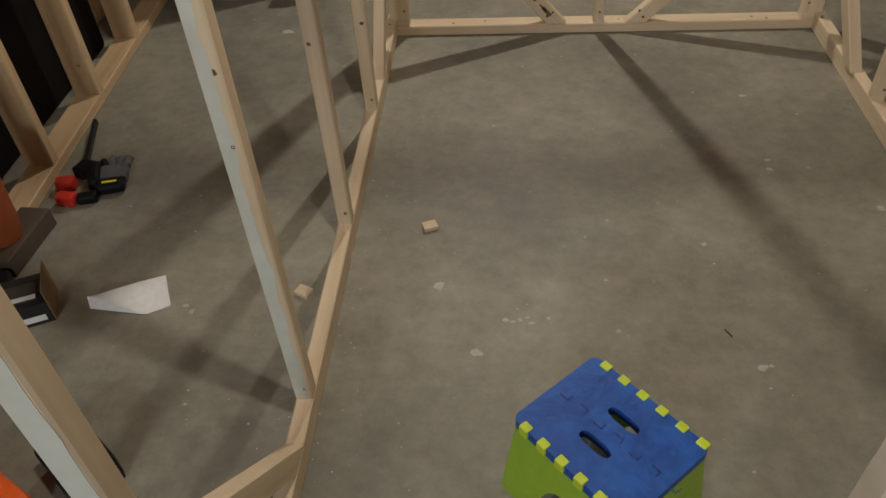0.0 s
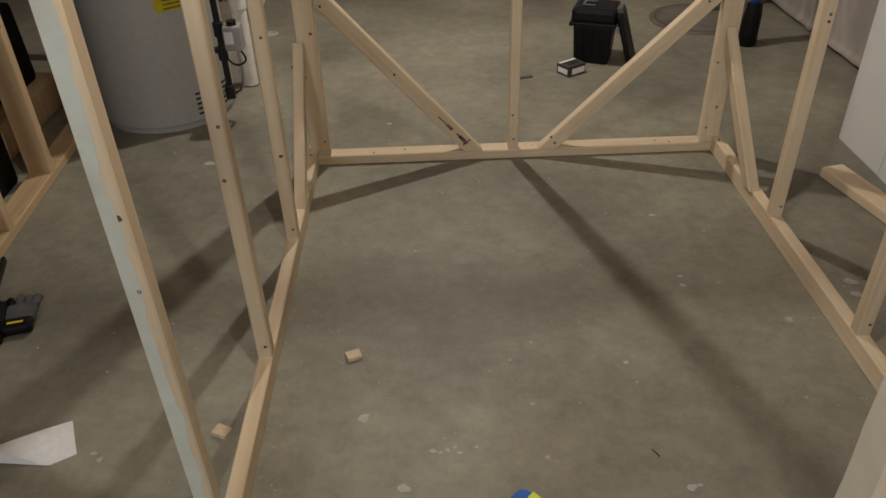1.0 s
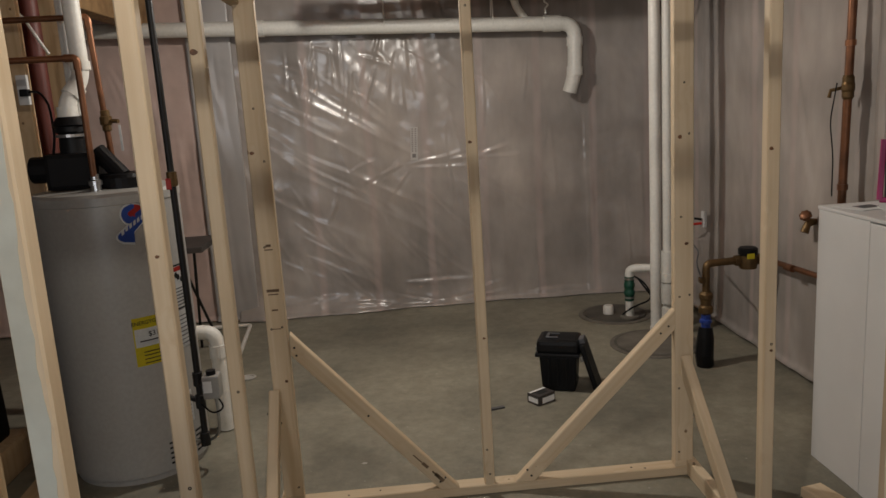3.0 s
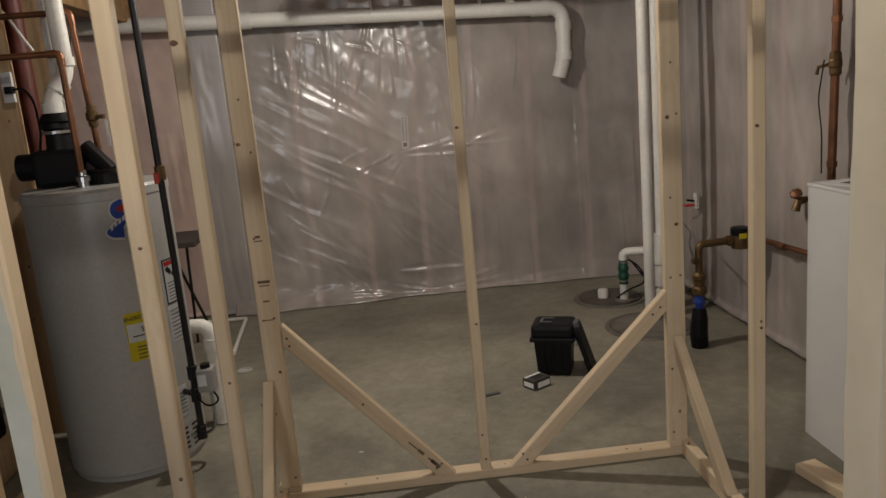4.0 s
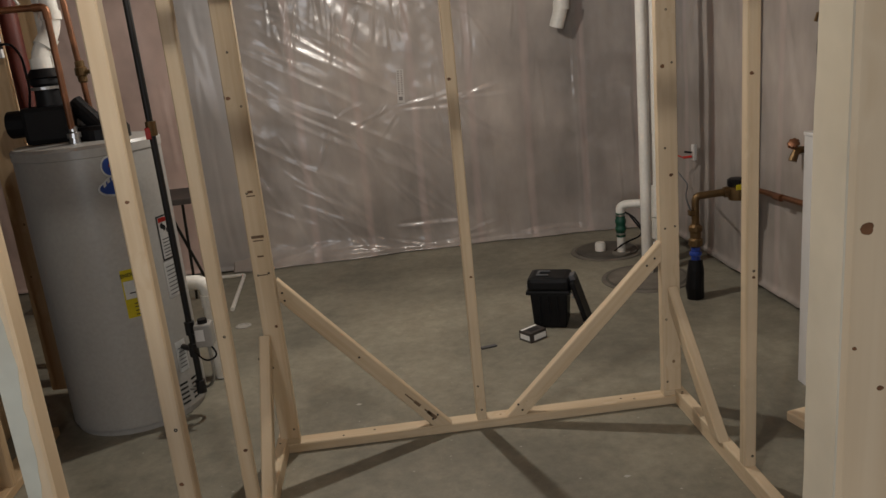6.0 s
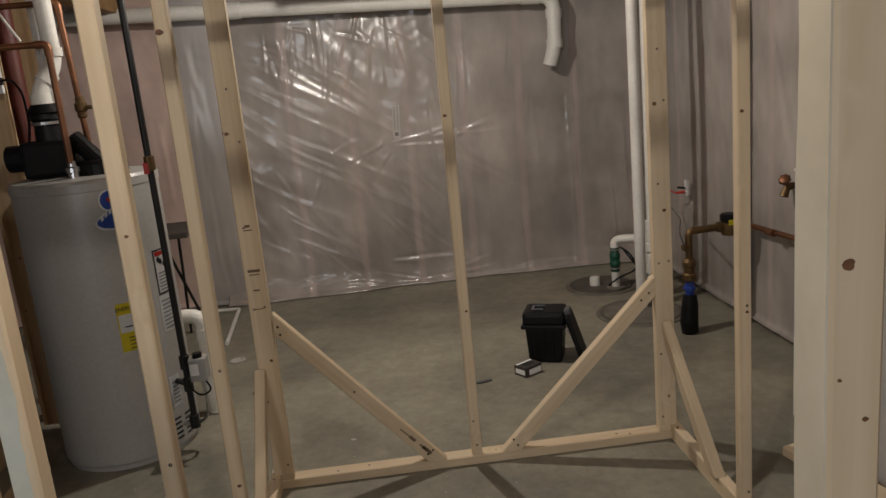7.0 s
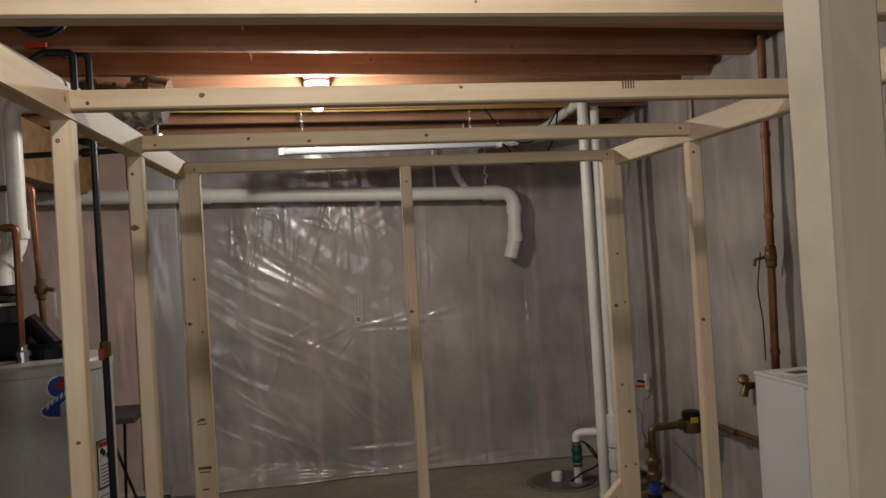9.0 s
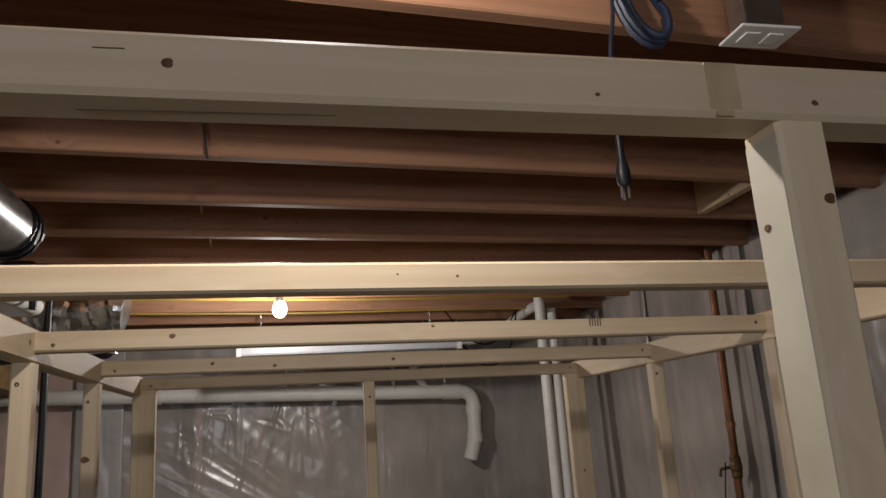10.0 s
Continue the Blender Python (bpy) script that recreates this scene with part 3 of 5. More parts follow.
for sx in (-1, 1):
    xc = sx * (H - 0.011)
    s = board("corner_stud", (xc, 0.001 + S / 2, T), (xc, 0.001 + S / 2, beam_low(xc, 0)), 0.072, S, PINE, cage)
    board("packer", (sx * (H - 0.047), 0.001 + S / 2, (S + T) / 2), (sx * (H - 0.001), 0.001 + S / 2, (S + T) / 2), S, T - S, PINE, cage, side=(0, 1, 0))
    screws(s, [(xc - 0.018, 0.001, 0.72), (xc + 0.02, 0.001, 0.725), (xc - 0.02 * sx, 0.001, 0.10), (xc - 0.02, 0.001, 0.36), (xc, 0.001, 1.5), (xc - 0.012, 0.001, 1.02), (xc + 0.018, 0.001, 1.32)], (0, -1, 0))
mid = upright(-0.010, 0.004, S, beam_low(0, 0))
screws(mid, [(-0.008, 0.004, 0.08), (-0.015, 0.004, 0.18), (-0.01, 0.004, 1.80)], (0, -1, 0))
front_post = board("stud", (0.003, Y0 + 0.003 + S / 2, S), (0.003, Y0 + 0.003 + S / 2, beam_low(0, Y0)), 0.036, S, PINE, cage)
for sx in (-1, 1):
    s = upright(sx * (H + S / 2), Y0 + 0.001, T, rail_low(sx * H, Y0), "corner_stud")
    if sx < 0:
        coat(s, "y", -S / 2, -0.0165, 0.015, 0.01, 1.74, 0.0025, 7, PRIMER)
# the near post's whole left face gets a paler tone than its other faces
coat(front_post, "x", -0.018, -0.0165, 0.0165, 0.01, 1.784, 0.0015, 9, PALEWOOD)
# the sill on the near side stops at the way in
board("base_plate", (-0.02, Y0 + S / 2, S / 2), (H, Y0 + S / 2, S / 2), S, S, PINE, cage, side=(0, 1, 0))
BW = 0.056


def brace(a, b, out, cut0, cut1):
    """A knee brace between a stud and a plate, its ends sawn to slopes."""
    a, b = Vector(a), Vector(b)
    side = Vector(out).cross((b - a).normalized())
    return board("brace", a, b, BW, S, PINE, cage, side=side, cut0=cut0, cut1=cut1)


bl = brace((-0.165, 0.018, S), (-H + 0.054, 0.018, 0.655), (0, 1, 0), -0.88, 1.136)
br_ = brace((0.125, 0.018, S), (H - 0.048, 0.018, 0.632), (0, 1, 0), 0.99, -1.0)
screws(bl, [(-0.20, -0.0015, 0.07), (-0.18, -0.0015, 0.085), (-0.695, -0.0015, 0.645), (-0.69, -0.0015, 0.615), (-0.45, -0.0015, 0.36)], (0, -1, 0))
screws(br_, [(0.15, -0.0015, 0.06), (0.135, -0.0015, 0.085), (0.69, -0.0015, 0.61), (0.66, -0.0015, 0.585)], (0, -1, 0))
for sx in (-1, 1):
    xx = sx * (H + 0.019)
    b = brace((xx - (0.012 if sx > 0 else 0.0), -0.385, T), (xx - (0.030 if sx > 0 else 0.0), -0.016, 0.455), (1, 0, 0), -0.95, 1.05)
    screws(b, [(xx - 0.012, -0.37, 0.115), (xx - 0.022, -0.06, 0.425), (xx - 0.014, -0.045, 0.44), (xx - 0.016, -0.22, 0.262)], (0, -0.72, 0.69))
    b = brace((xx, -1.87, T), (xx, Y0 + 0.05, 0.48), (1, 0, 0), 1.0, -1.0)
KNOT = material("knot_wood", (0.19, 0.085, 0.036), 0.6, color2=(0.08, 0.034, 0.014), scale=70, fine=160, bump=0.2)


def knots(parent, facing, spots):
    """Dark knots, almost flush with the face; spots: (place, radius)."""
    q = Vector(facing).to_track_quat("Z", "Y").to_matrix().to_4x4()
    for k, (p, r) in enumerate(spots):
        rk = random.Random(int(1000 * (p[0] + 3 * p[1] + 7 * p[2])))
        for name, mat, f, h in (("knot", KNOT, 1.1, 0.0004),):
            bm = bmesh.new()
            ph = rk.uniform(0, 6)
            ring = [(r * f * (1 + 0.14 * math.sin(2 * a + ph) + 0.09 * math.sin(5 * a + ph)) * math.cos(a), r * f * 0.82 * (1 + 0.1 * math.sin(3 * a + ph)) * math.sin(a)) for a in [2 * math.pi * i / 14 for i in range(14)]]
            lo = [bm.verts.new((x, y, -0.001)) for x, y in ring]
            hi = [bm.verts.new((x * 0.97, y * 0.97, h)) for x, y in ring]
            for i in range(14):
                bm.faces.new((lo[i], lo[(i + 1) % 14], hi[(i + 1) % 14], hi[i]))
            bm.faces.new(hi)
            bm.transform(Matrix.Translation(p) @ q)
            part(name, bm, mat, parent)


knots(cage, (0, -1, 0), [((-0.004, -2.299, 1.343), 0.004), ((0.013, -2.299, 1.777), 0.004), ((0.009, -2.299, 1.245), 0.0018), ((-0.008, -2.299, 1.272), 0.0013), ((0.004, -2.299, 0.83), 0.006),
                         ((-0.381, -2.302, 1.851), 0.0032), ((-0.136, -2.302, 1.841), 0.0014), ((0.013, -2.302, 1.840), 0.0022),
                         ((-0.775, -1.723, 0.85), 0.006), ((-0.785, -1.723, 1.33), 0.005), ((-0.788, -1.157, 0.59), 0.005), ((-0.775, -0.606, 0.36), 0.006), ((-0.788, -0.606, 1.65), 0.009), ((-0.78, -1.157, 1.22), 0.004),
                         ((-0.17, -1.728, 1.858), 0.0013), ((-0.09, -1.728, 1.854), 0.0017), ((-0.01, -1.157, 1.871), 0.0035), ((-0.52, -1.157, 1.869), 0.0055), ((-0.49, -0.59, 1.874), 0.005), ((-0.33, -0.59, 1.862), 0.005), ((-0.01, -0.59, 1.866), 0.005),
                         ((-0.772, 0.001, 1.35), 0.007), ((-0.735, 0.001, 0.52), 0.006), ((-0.018, 0.004, 1.34), 0.006), ((-0.004, 0.004, 0.62), 0.005), ((0.735, 0.001, 1.31), 0.008), ((0.76, 0.001, 0.92), 0.007), ((0.773, -0.584, 1.30), 0.006), ((0.785, -0.584, 0.70), 0.005), ((0.78, -1.168, 1.12), 0.007)])
knots(cage, (-1, 0, 0), [((-0.0160, -2.274, 1.765), 0.0026)])
stain = material("resin_stain", (0.47, 0.335, 0.19), 0.6, color2=(0.54, 0.41, 0.26), scale=40, fine=120)
for x0, x1, z0, z1 in ((-0.062, -0.040, 1.834, 1.8655), (-0.058, -0.046, 1.8295, 1.8335)):
    part("stain", boxed((x0, Y0 - 0.0005, z0), (x1, Y0 + 0.001, z1), 0.0004), stain, cage)
part("split", boxed((-0.43, -2.2835, 1.8315), (-0.24, -2.2825, 1.8335)), STAMP, cage)
part("staple", boxed((-0.4185, Y0 - 0.0008, 1.858), (-0.4025, Y0, 1.8585)), STAMP, cage)
# printed mill stamps on the timber: plain bars
def stamp(parent, place, w, h, m=None, mat=None):
    bm = boxed((-w / 2, -0.0006, -h / 2), (w / 2, 0.0006, h / 2))
    bm.transform(Matrix.Translation(place) @ (m or Matrix.Identity(4)))
    return part("mill_stamp", bm, mat or STAMP, parent)


for z, w, h in ((0.862, 0.044, 0.010), (0.848, 0.036, 0.004), (1.025, 0.018, 0.009), (1.01, 0.03, 0.004), (0.79, 0.022, 0.006), (0.72, 0.032, 0.003)):
    stamp(cage, (-H + 0.012, 0.0005, z), w, h)
for i in range(5):
    stamp(cage, (0.335 + 0.006 * i, -1.1575, 1.868), 0.0025, 0.018)
for d, w, h in ((0.055, 0.045, 0.014), (0.075, 0.035, 0.006), (0.13, 0.03, 0.012), (0.17, 0.045, 0.005)):
    stamp(cage, (-0.165 - d * 0.68, -0.0015, S + 0.01 + d * 0.73), w, h, pose(0, 0, 0, 0, 47, 0))


# ---------------- water heater corner ----------------
TX, TY, TR = -1.502, 0.600, 0.284
heater = thing("water_heater", "tall grey enamelled gas water heater standing on the slab", "water heater", (TX, TY, 0))
part("tank", lathe(bmesh.new(), [(TR - 0.012, 0.0), (TR - 0.012, 0.025), (TR, 0.03), (TR, 1.165), (TR + 0.004, 1.168), (TR + 0.004, 1.2), (TR - 0.006, 1.212), (0.05, 1.222)], (TX, TY, 0), 64), TANK, heater, smooth=True)


def patch(th0, th1, z0, z1, lift, mat, name, parent=heater, shape=None, tilt=0.0):
    """A label bowed round the tank; angles in degrees from the front."""
    bm = bmesh.new()
    n, k = 14, 8
    grid = []
    for j in range(k + 1):
        row = []
        for i in range(n + 1):
            u, w = i / n, j / k
            rise = tilt * (u - 0.5)
            if shape == "oval":
                a = math.sqrt(max(0, 1 - (2 * w - 1) ** 2))
                u = 0.5 + (u - 0.5) * max(a, 0.02)
            th = math.radians(th0 + (th1 - th0) * u)
            r = TR + lift
            row.append(bm.verts.new((TX + r * math.sin(th), TY - r * math.cos(th), z0 + (z1 - z0) * w + rise)))
        grid.append(row)
    for a, b in zip(grid, grid[1:]):
        for i in range(n):
            bm.faces.new((a[i], a[i + 1], b[i + 1], b[i]))
    ex = bmesh.ops.solidify(bm, geom=list(bm.faces), thickness=-0.0006)
    return part(name, bm, mat, parent)


def on_tank(th, z, lift=0.002):
    a = math.radians(th)
    return Matrix.Translation((TX + (TR + lift) * math.sin(a), TY - (TR + lift) * math.cos(a), z)) @ Matrix.Rotation(a, 4, "Z") @ Matrix.Rotation(math.pi / 2, 4, "X")


lab = patch(23.5, 51.5, 0.505, 0.707, 0.0012, YELLOW, "energy_label")
patch(24.5, 50.5, 0.585, 0.660, 0.0022, PAPER, "price_panel", lab)
words("ENERGYGUIDE", 0.0225, on_tank(37.5, 0.684), INK, lab)
words("$311", 0.030, on_tank(41, 0.634, 0.0032), INK, lab)
patch(28, 51, 0.606, 0.611, 0.0030, INK, "rule", lab)
for z in (0.514, 0.530, 0.546, 0.560):
    patch(30, 50, z, z + 0.004, 0.0022, CARD, "small_print", lab)
logo = patch(21, 49, 1.040, 1.112, 0.0012, PAPER, "maker_badge", shape="oval", tilt=0.075)
patch(26, 45, 1.075, 1.172, 0.0016, PAPER, "badge_crown", logo, "oval")
patch(27.2, 43.8, 1.083, 1.164, 0.0024, BLUEL, "badge_crown_field", logo, "oval")
patch(32, 43, 1.122, 1.152, 0.0030, RED, "badge_stripe", logo, "oval", 0.02)
patch(22.5, 47.5, 1.048, 1.104, 0.0030, BLUEL, "badge_field", logo, "oval", 0.072)
for q in range(6):
    patch(25.5 + 3.2 * q, 27.6 + 3.2 * q, 1.044 + 0.0095 * q + (0.008 if q else 0.004), 1.070 + 0.0095 * q, 0.0036, PAPER, "badge_bar", logo, None, 0.008)
warn = patch(63, 83, 0.695, 0.885, 0.0012, INK, "warning_label")
patch(64.2, 81.8, 0.702, 0.878, 0.0019, PAPER, "label_face", warn)
patch(64.8, 81.2, 0.857, 0.876, 0.0026, RED, "warning_header", warn)
patch(66, 73, 0.822, 0.850, 0.0026, INK, "pictogram", warn, "oval", -0.01)
patch(73, 80, 0.805, 0.832, 0.0026, INK, "pictogram", warn, "oval")
for z in (0.712, 0.726, 0.740, 0.754, 0.768, 0.782):
    patch(66, 80, z, z + 0.004, 0.0026, GREYP, "small_print", warn)
ins = patch(62, 84, 0.53, 0.69, 0.0012, PAPER, "instruction_label")
for i in range(8):
    patch(64, 82, 0.545 + 0.017 * i, 0.549 + 0.017 * i, 0.002, GREYP, "small_print", ins)
ins2 = patch(57, 69, 0.20, 0.34, 0.0012, PAPER, "instruction_label")
for i in range(6):
    patch(59, 67, 0.22 + 0.017 * i, 0.224 + 0.017 * i, 0.002, GREYP, "small_print", ins2)
for col in (40, 54, 68):
    for i in range(5):
        patch(col, col + 9, 0.055 + 0.022 * i, 0.064 + 0.022 * i, 0.0008, IRON, "air_slot")
blower = part("blower_box", boxed((-1.715, 0.53, 1.218), (-1.505, 0.69, 1.37), 0.02), BLACKP, heater, "black plastic exhaust blower")
part("motor", tube(bmesh.new(), [(-1.785, 0.60, 1.305), (-1.71, 0.60, 1.305)], 0.055, 20), BLACKP, blower)
part("spigot", lathe(bmesh.new(), [(0.056, 0), (0.05, 0.07), (0.052, 0.10)], (-1.610, 0.60, 1.365), 24), BLACKP, blower, smooth=True)
part("rubber_boot", lathe(bmesh.new(), [(0.05, 0), (0.062, 0.01), (0.06, 0.03), (0.072, 0.036), (0.048, 0.07)], (-1.610, 0.60, 1.445), 24), BLACKP, blower, smooth=True)
part("hose_clamp", lathe(bmesh.new(), [(0.058, 0), (0.0605, 0.001), (0.0605, 0.012), (0.058, 0.013)], (-1.610, 0.60, 1.432), 24), STEEL, blower)
part("exhaust_cover", lathe(bmesh.new(), [(0.105, 0), (0.105, 0.045), (0.095, 0.06), (0.02, 0.065)], (-1.42, 0.58, 1.214), 28), BLACKP, heater)
part("inlet_tube", tube(bmesh.new(), [(-1.51, 0.58, 1.37), (-1.41, 0.55, 1.26)], 0.036, 14), BLACKP, heater)
part("water_nipple", lathe(bmesh.new(), [(0.02, 0), (0.02, 0.03), (0.026, 0.032), (0.026, 0.05), (0.016, 0.055), (0.016, 0.075)], (-1.490, 0.455, 1.208), 16), STEEL, heater)
ctl = part("gas_control", boxed((-1.155, 0.37, 0.33), (-1.085, 0.44, 0.43), 0.008), TANK, heater, "grey gas control valve with label")
part("control_label", boxed((-1.15, 0.3685, 0.36), (-1.115, 0.3695, 0.41)), PAPER, ctl)
part("control_knob", tube(bmesh.new(), [(-1.12, 0.40, 0.43), (-1.12, 0.40, 0.448)], 0.02, 16), BLACKP, ctl)
part("gas_tube", tube(bmesh.new(), [(-1.11, 0.40, 0.33), (-1.11, 0.41, 0.20), (-1.14, 0.45, 0.12), (-1.24, 0.47, 0.11)], 0.007, 8, 0.05), STEEL, heater)
part("igniter_wire", tube(bmesh.new(), [(-1.10, 0.385, 0.335), (-1.07, 0.37, 0.29), (-1.12, 0.36, 0.27), (-1.17, 0.40, 0.30), (-1.20, 0.46, 0.29)], 0.004, 8, 0.03), BLACKP, heater)

heater.location += Vector((0.013, 0.012, 0))
gas = thing("gas_pipe", "black iron gas drop pipe with a red shut-off", "gas pipe", (-1.18, 0.45, 0))
part("pipe", tube(bmesh.new(), [(-1.185, 0.45, 0.11), (-1.19, 0.45, 2.34), (-1.19, 0.45, 2.40), (-1.32, 0.45, 2.40)], 0.0135, 14, 0.03), IRON, gas, smooth=True)
for z in (0.13, 0.30, 0.40, 1.245):
    part("fitting", lathe(bmesh.new(), [(0.014, -0.03), (0.021, -0.028), (0.021, 0.028), (0.014, 0.03)], (-1.186, 0.45, z), 14), IRON if z < 1 else BRASS, gas)
part("shutoff_handle", boxed((-1.207, 0.424, 1.205), (-1.187, 0.436, 1.25), 0.004), RED, gas, "red lever handle")
part("branch", tube(bmesh.new(), [(-1.186, 0.45, 0.385), (-1.13, 0.41, 0.385)], 0.012, 12), IRON, gas)
part("branch", tube(bmesh.new(), [(-1.186, 0.45, 0.30), (-1.24, 0.48, 0.31)], 0.012, 12), IRON, gas)
gas2 = thing("gas_pipe", "black iron gas branch under the joists", "gas pipe", (-1.5, 0.9, 2.06))
part("pipe", tube(bmesh.new(), [(-2.2, 0.95, 2.07), (-1.04, 0.92, 2.09), (-1.03, 0.92, 2.36)], 0.013, 12, 0.02), IRON, gas2)
part("fitting", lathe(bmesh.new(), [(0.014, -0.03), (0.022, -0.028), (0.022, 0.028), (0.014, 0.03)], (-1.03, 0.92, 2.125), 14), STEEL, gas2)
part("fitting", tube(bmesh.new(), [(-1.36, 0.927, 2.084), (-1.29, 0.925, 2.085)], 0.02, 14), IRON, gas2)
gas3 = thing("gas_valve", "gas shut-off cluster with a red handle", "gas pipe", (-1.3, 0.3, 2.38))
part("stub", tube(bmesh.new(), [(-1.25, 0.41, 2.37), (-1.25, 0.41, 2.62)], 0.014, 12), IRON, gas3)
part("pipe", tube(bmesh.new(), [(-1.42, 0.3, 2.28), (-1.30, 0.33, 2.37), (-1.20, 0.34, 2.37), (-1.20, 0.34, 2.2)], 0.014, 12, 0.02), IRON, gas3)
part("handle", boxed((-1.34, 0.27, 2.375), (-1.27, 0.29, 2.395), 0.003), RED, gas3)

flue = thing("vent_pipe", "white plastic flue rising from the heater's blower", "pipe", (-1.58, 0.62, 1.5))
part("pipe", tube(bmesh.new(), [(-1.610, 0.60, 1.49), (-1.610, 0.60, 1.575), (-1.555, 0.66, 1.665), (-1.560, 0.66, 2.255), (-1.27, 0.60, 2.255), (-1.27, -1.2, 2.19), (-1.5, -1.6, 2.21), (-1.7, -4.8, 2.25)], 0.034, 20, 0.06), PVC, flue, smooth=True)
for a, b in (((-1.555, 0.66, 1.70), (-1.555, 0.66, 1.735)), ((-1.610, 0.60, 1.505), (-1.610, 0.60, 1.555)), ((-1.595, 0.617, 1.597), (-1.572, 0.64, 1.635))):
    part("coupling", tube(bmesh.new(), [a, b], 0.040, 20), PVC, flue, smooth=True)
flue2 = thing("vent_pipe", "slimmer white plastic intake pipe beside the flue", "pipe", (-1.66, 0.84, 1.3))
part("pipe", tube(bmesh.new(), [(-1.66, 0.84, 1.18), (-1.66, 0.84, 2.38)], 0.03, 16), PVC, flue2, smooth=True)
part("coupling", tube(bmesh.new(), [(-1.66, 0.84, 1.52), (-1.66, 0.84, 1.58)], 0.034, 16), PVC, flue2, smooth=True)

cold = thing("copper_pipe", "copper water line bending down into the heater", "pipe", (-1.49, 0.49, 1.28))
part("pipe", tube(bmesh.new(), [(-2.9, 0.46, 1.745), (-1.490, 0.455, 1.735), (-1.490, 0.455, 1.275)], 0.0125, 12, 0.02), COPPER, cold, smooth=True)
part("elbow", tube(bmesh.new(), [(-1.535, 0.455, 1.735), (-1.490, 0.455, 1.735), (-1.490, 0.455, 1.69)], 0.0155, 12, 0.02), COPPER, cold)
hot = thing("copper_pipe", "copper water line with a stop valve and tag", "pipe", (-1.48, 0.7, 1.25))
part("pipe", tube(bmesh.new(), [(-2.9, 0.72, 1.925), (-1.515, 0.70, 1.915), (-1.490, 0.70, 1.24)], 0.0125, 12, 0.02), COPPER, hot, smooth=True)
part("elbow", tube(bmesh.new(), [(-1.55, 0.70, 1.915), (-1.515, 0.70, 1.915), (-1.513, 0.70, 1.86)], 0.0155, 12, 0.02), COPPER, hot)
valve = part("stop_valve", lathe(bmesh.new(), [(0.014, -0.045), (0.019, -0.04), (0.019, -0.02), (0.025, -0.015), (0.025, 0.015), (0.019, 0.02), (0.019, 0.04), (0.014, 0.045)], (-1.497, 0.70, 1.49), 16), BRASS, hot)
part("valve_stem", tube(bmesh.new(), [(-1.497, 0.70, 1.49), (-1.44, 0.68, 1.485)], 0.009, 10), BRASS, valve)
part("tag", boxed((-1.442, 0.675, 1.36), (-1.432, 0.677, 1.47)), PAPER, valve)

for ob in (gas, flue, flue2, cold, hot):
    ob.location += Vector((0.012, 0.006, 0))
drain = thing("drain_pipe", "white plastic drain elbow turning down behind the heater", "pipe", (-1.2, 0.86, 0))
part("pipe", tube(bmesh.new(), [(-1.30, 0.84, 0.485), (-1.185, 0.84, 0.485), (-1.185, 0.84, 0.0)], 0.034, 18, 0.06), PVC, drain, smooth=True)
part("coupling", tube(bmesh.new(), [(-1.185, 0.84, 0.36), (-1.185, 0.84, 0.42)], 0.039, 18), PVC, drain)
drain.location += Vector((0.014, 0, 0.006))
fl = thing("floor_pipe", "thin white plastic pipe lying along the slab", "pipe", (-1.42, 2.4, 0))
part("pipe", tube(bmesh.new(), [(-1.325, 1.82, 0.014), (-1.376, 2.58, 0.014), (-2.3, 2.62, 0.014)], 0.0135, 10, 0.02), PVC, fl, smooth=True)
fl.location += Vector((0.02, 0.03, 0))
drain_cap = part("floor_drain", lathe(bmesh.new(), [(0.045, 0), (0.045, 0.004), (0.03, 0.006), (0.028, 0.002)], (-1.191, 1.55, 0.001), 20), SPOT)
tagged(drain_cap, "small round floor cleanout cap in the slab", "floor drain")

column = thing("steel_column", "red-oxide painted steel post under the girder", "column", (-1.865, 1.02, 0))
part("post", lathe(bmesh.new(), [(0.045, 0), (0.045, 2.1)], (-1.865, 1.02, 0), 28), REDPAINT, column, smooth=True)
part("cap_plate", boxed((-1.98, 0.93, 2.10), (-1.78, 1.11, 2.115), 0.002), REDPAINT, column)
part("base_plate", boxed((-1.96, 0.94, 0), (-1.80, 1.10, 0.012), 0.002), REDPAINT, column)
girder = thing("girder", "built-up brown timber girder below the joists", "beam", (-1.88, 0, 2.12), kind="structure")
for i in range(3):
    board("ply", (-1.935 + 0.0385 * i, BACKWALL, JOIST - 0.157), (-1.935 + 0.0385 * i, FARWALL - 0.03, JOIST - 0.157), 0.038, 0.313, OSB, girder)

# open stud wall beside the heater
swall = thing("stud_wall", "open partition of rough timber studs on a sole plate", "stud wall", (-1.785, -1, 0), kind="structure")


def wall_x(y):
    """Middle of the partition, which runs a little out of square."""
    return -1.7795 - 0.041 * (y + 0.858)


for name, z in (("sole_plate", 0.019), ("top_plate", 2.075)):
    board(name, (wall_x(-4.6), -4.6, z), (wall_x(0.42), 0.42, z), 0.089, 0.038, WALLWOOD, swall)
for y in [-0.841 + 0.4064 * (i - 9) for i in range(12)]:
    board("wall_stud", (wall_x(y), y, 0.038), (wall_x(y), y, 2.056), 0.089, 0.038, WALLWOOD, swall)
swall2 = thing("stud_wall", "short run of rough timber studs behind the heater", "stud wall", (-1.9, 1.2, 0), kind="structure")
for x, y in ((-1.91, 0.86), (-1.85, 1.22)):
    board("wall_stud", (x, y, 0.038), (x, y, 2.1), 0.14, 0.038, WALLWOOD, swall2)
outlet = thing("wall_outlet", "white outlet box with a black cord plugged in", "outlet", (-1.83, 0.77, 1.63))
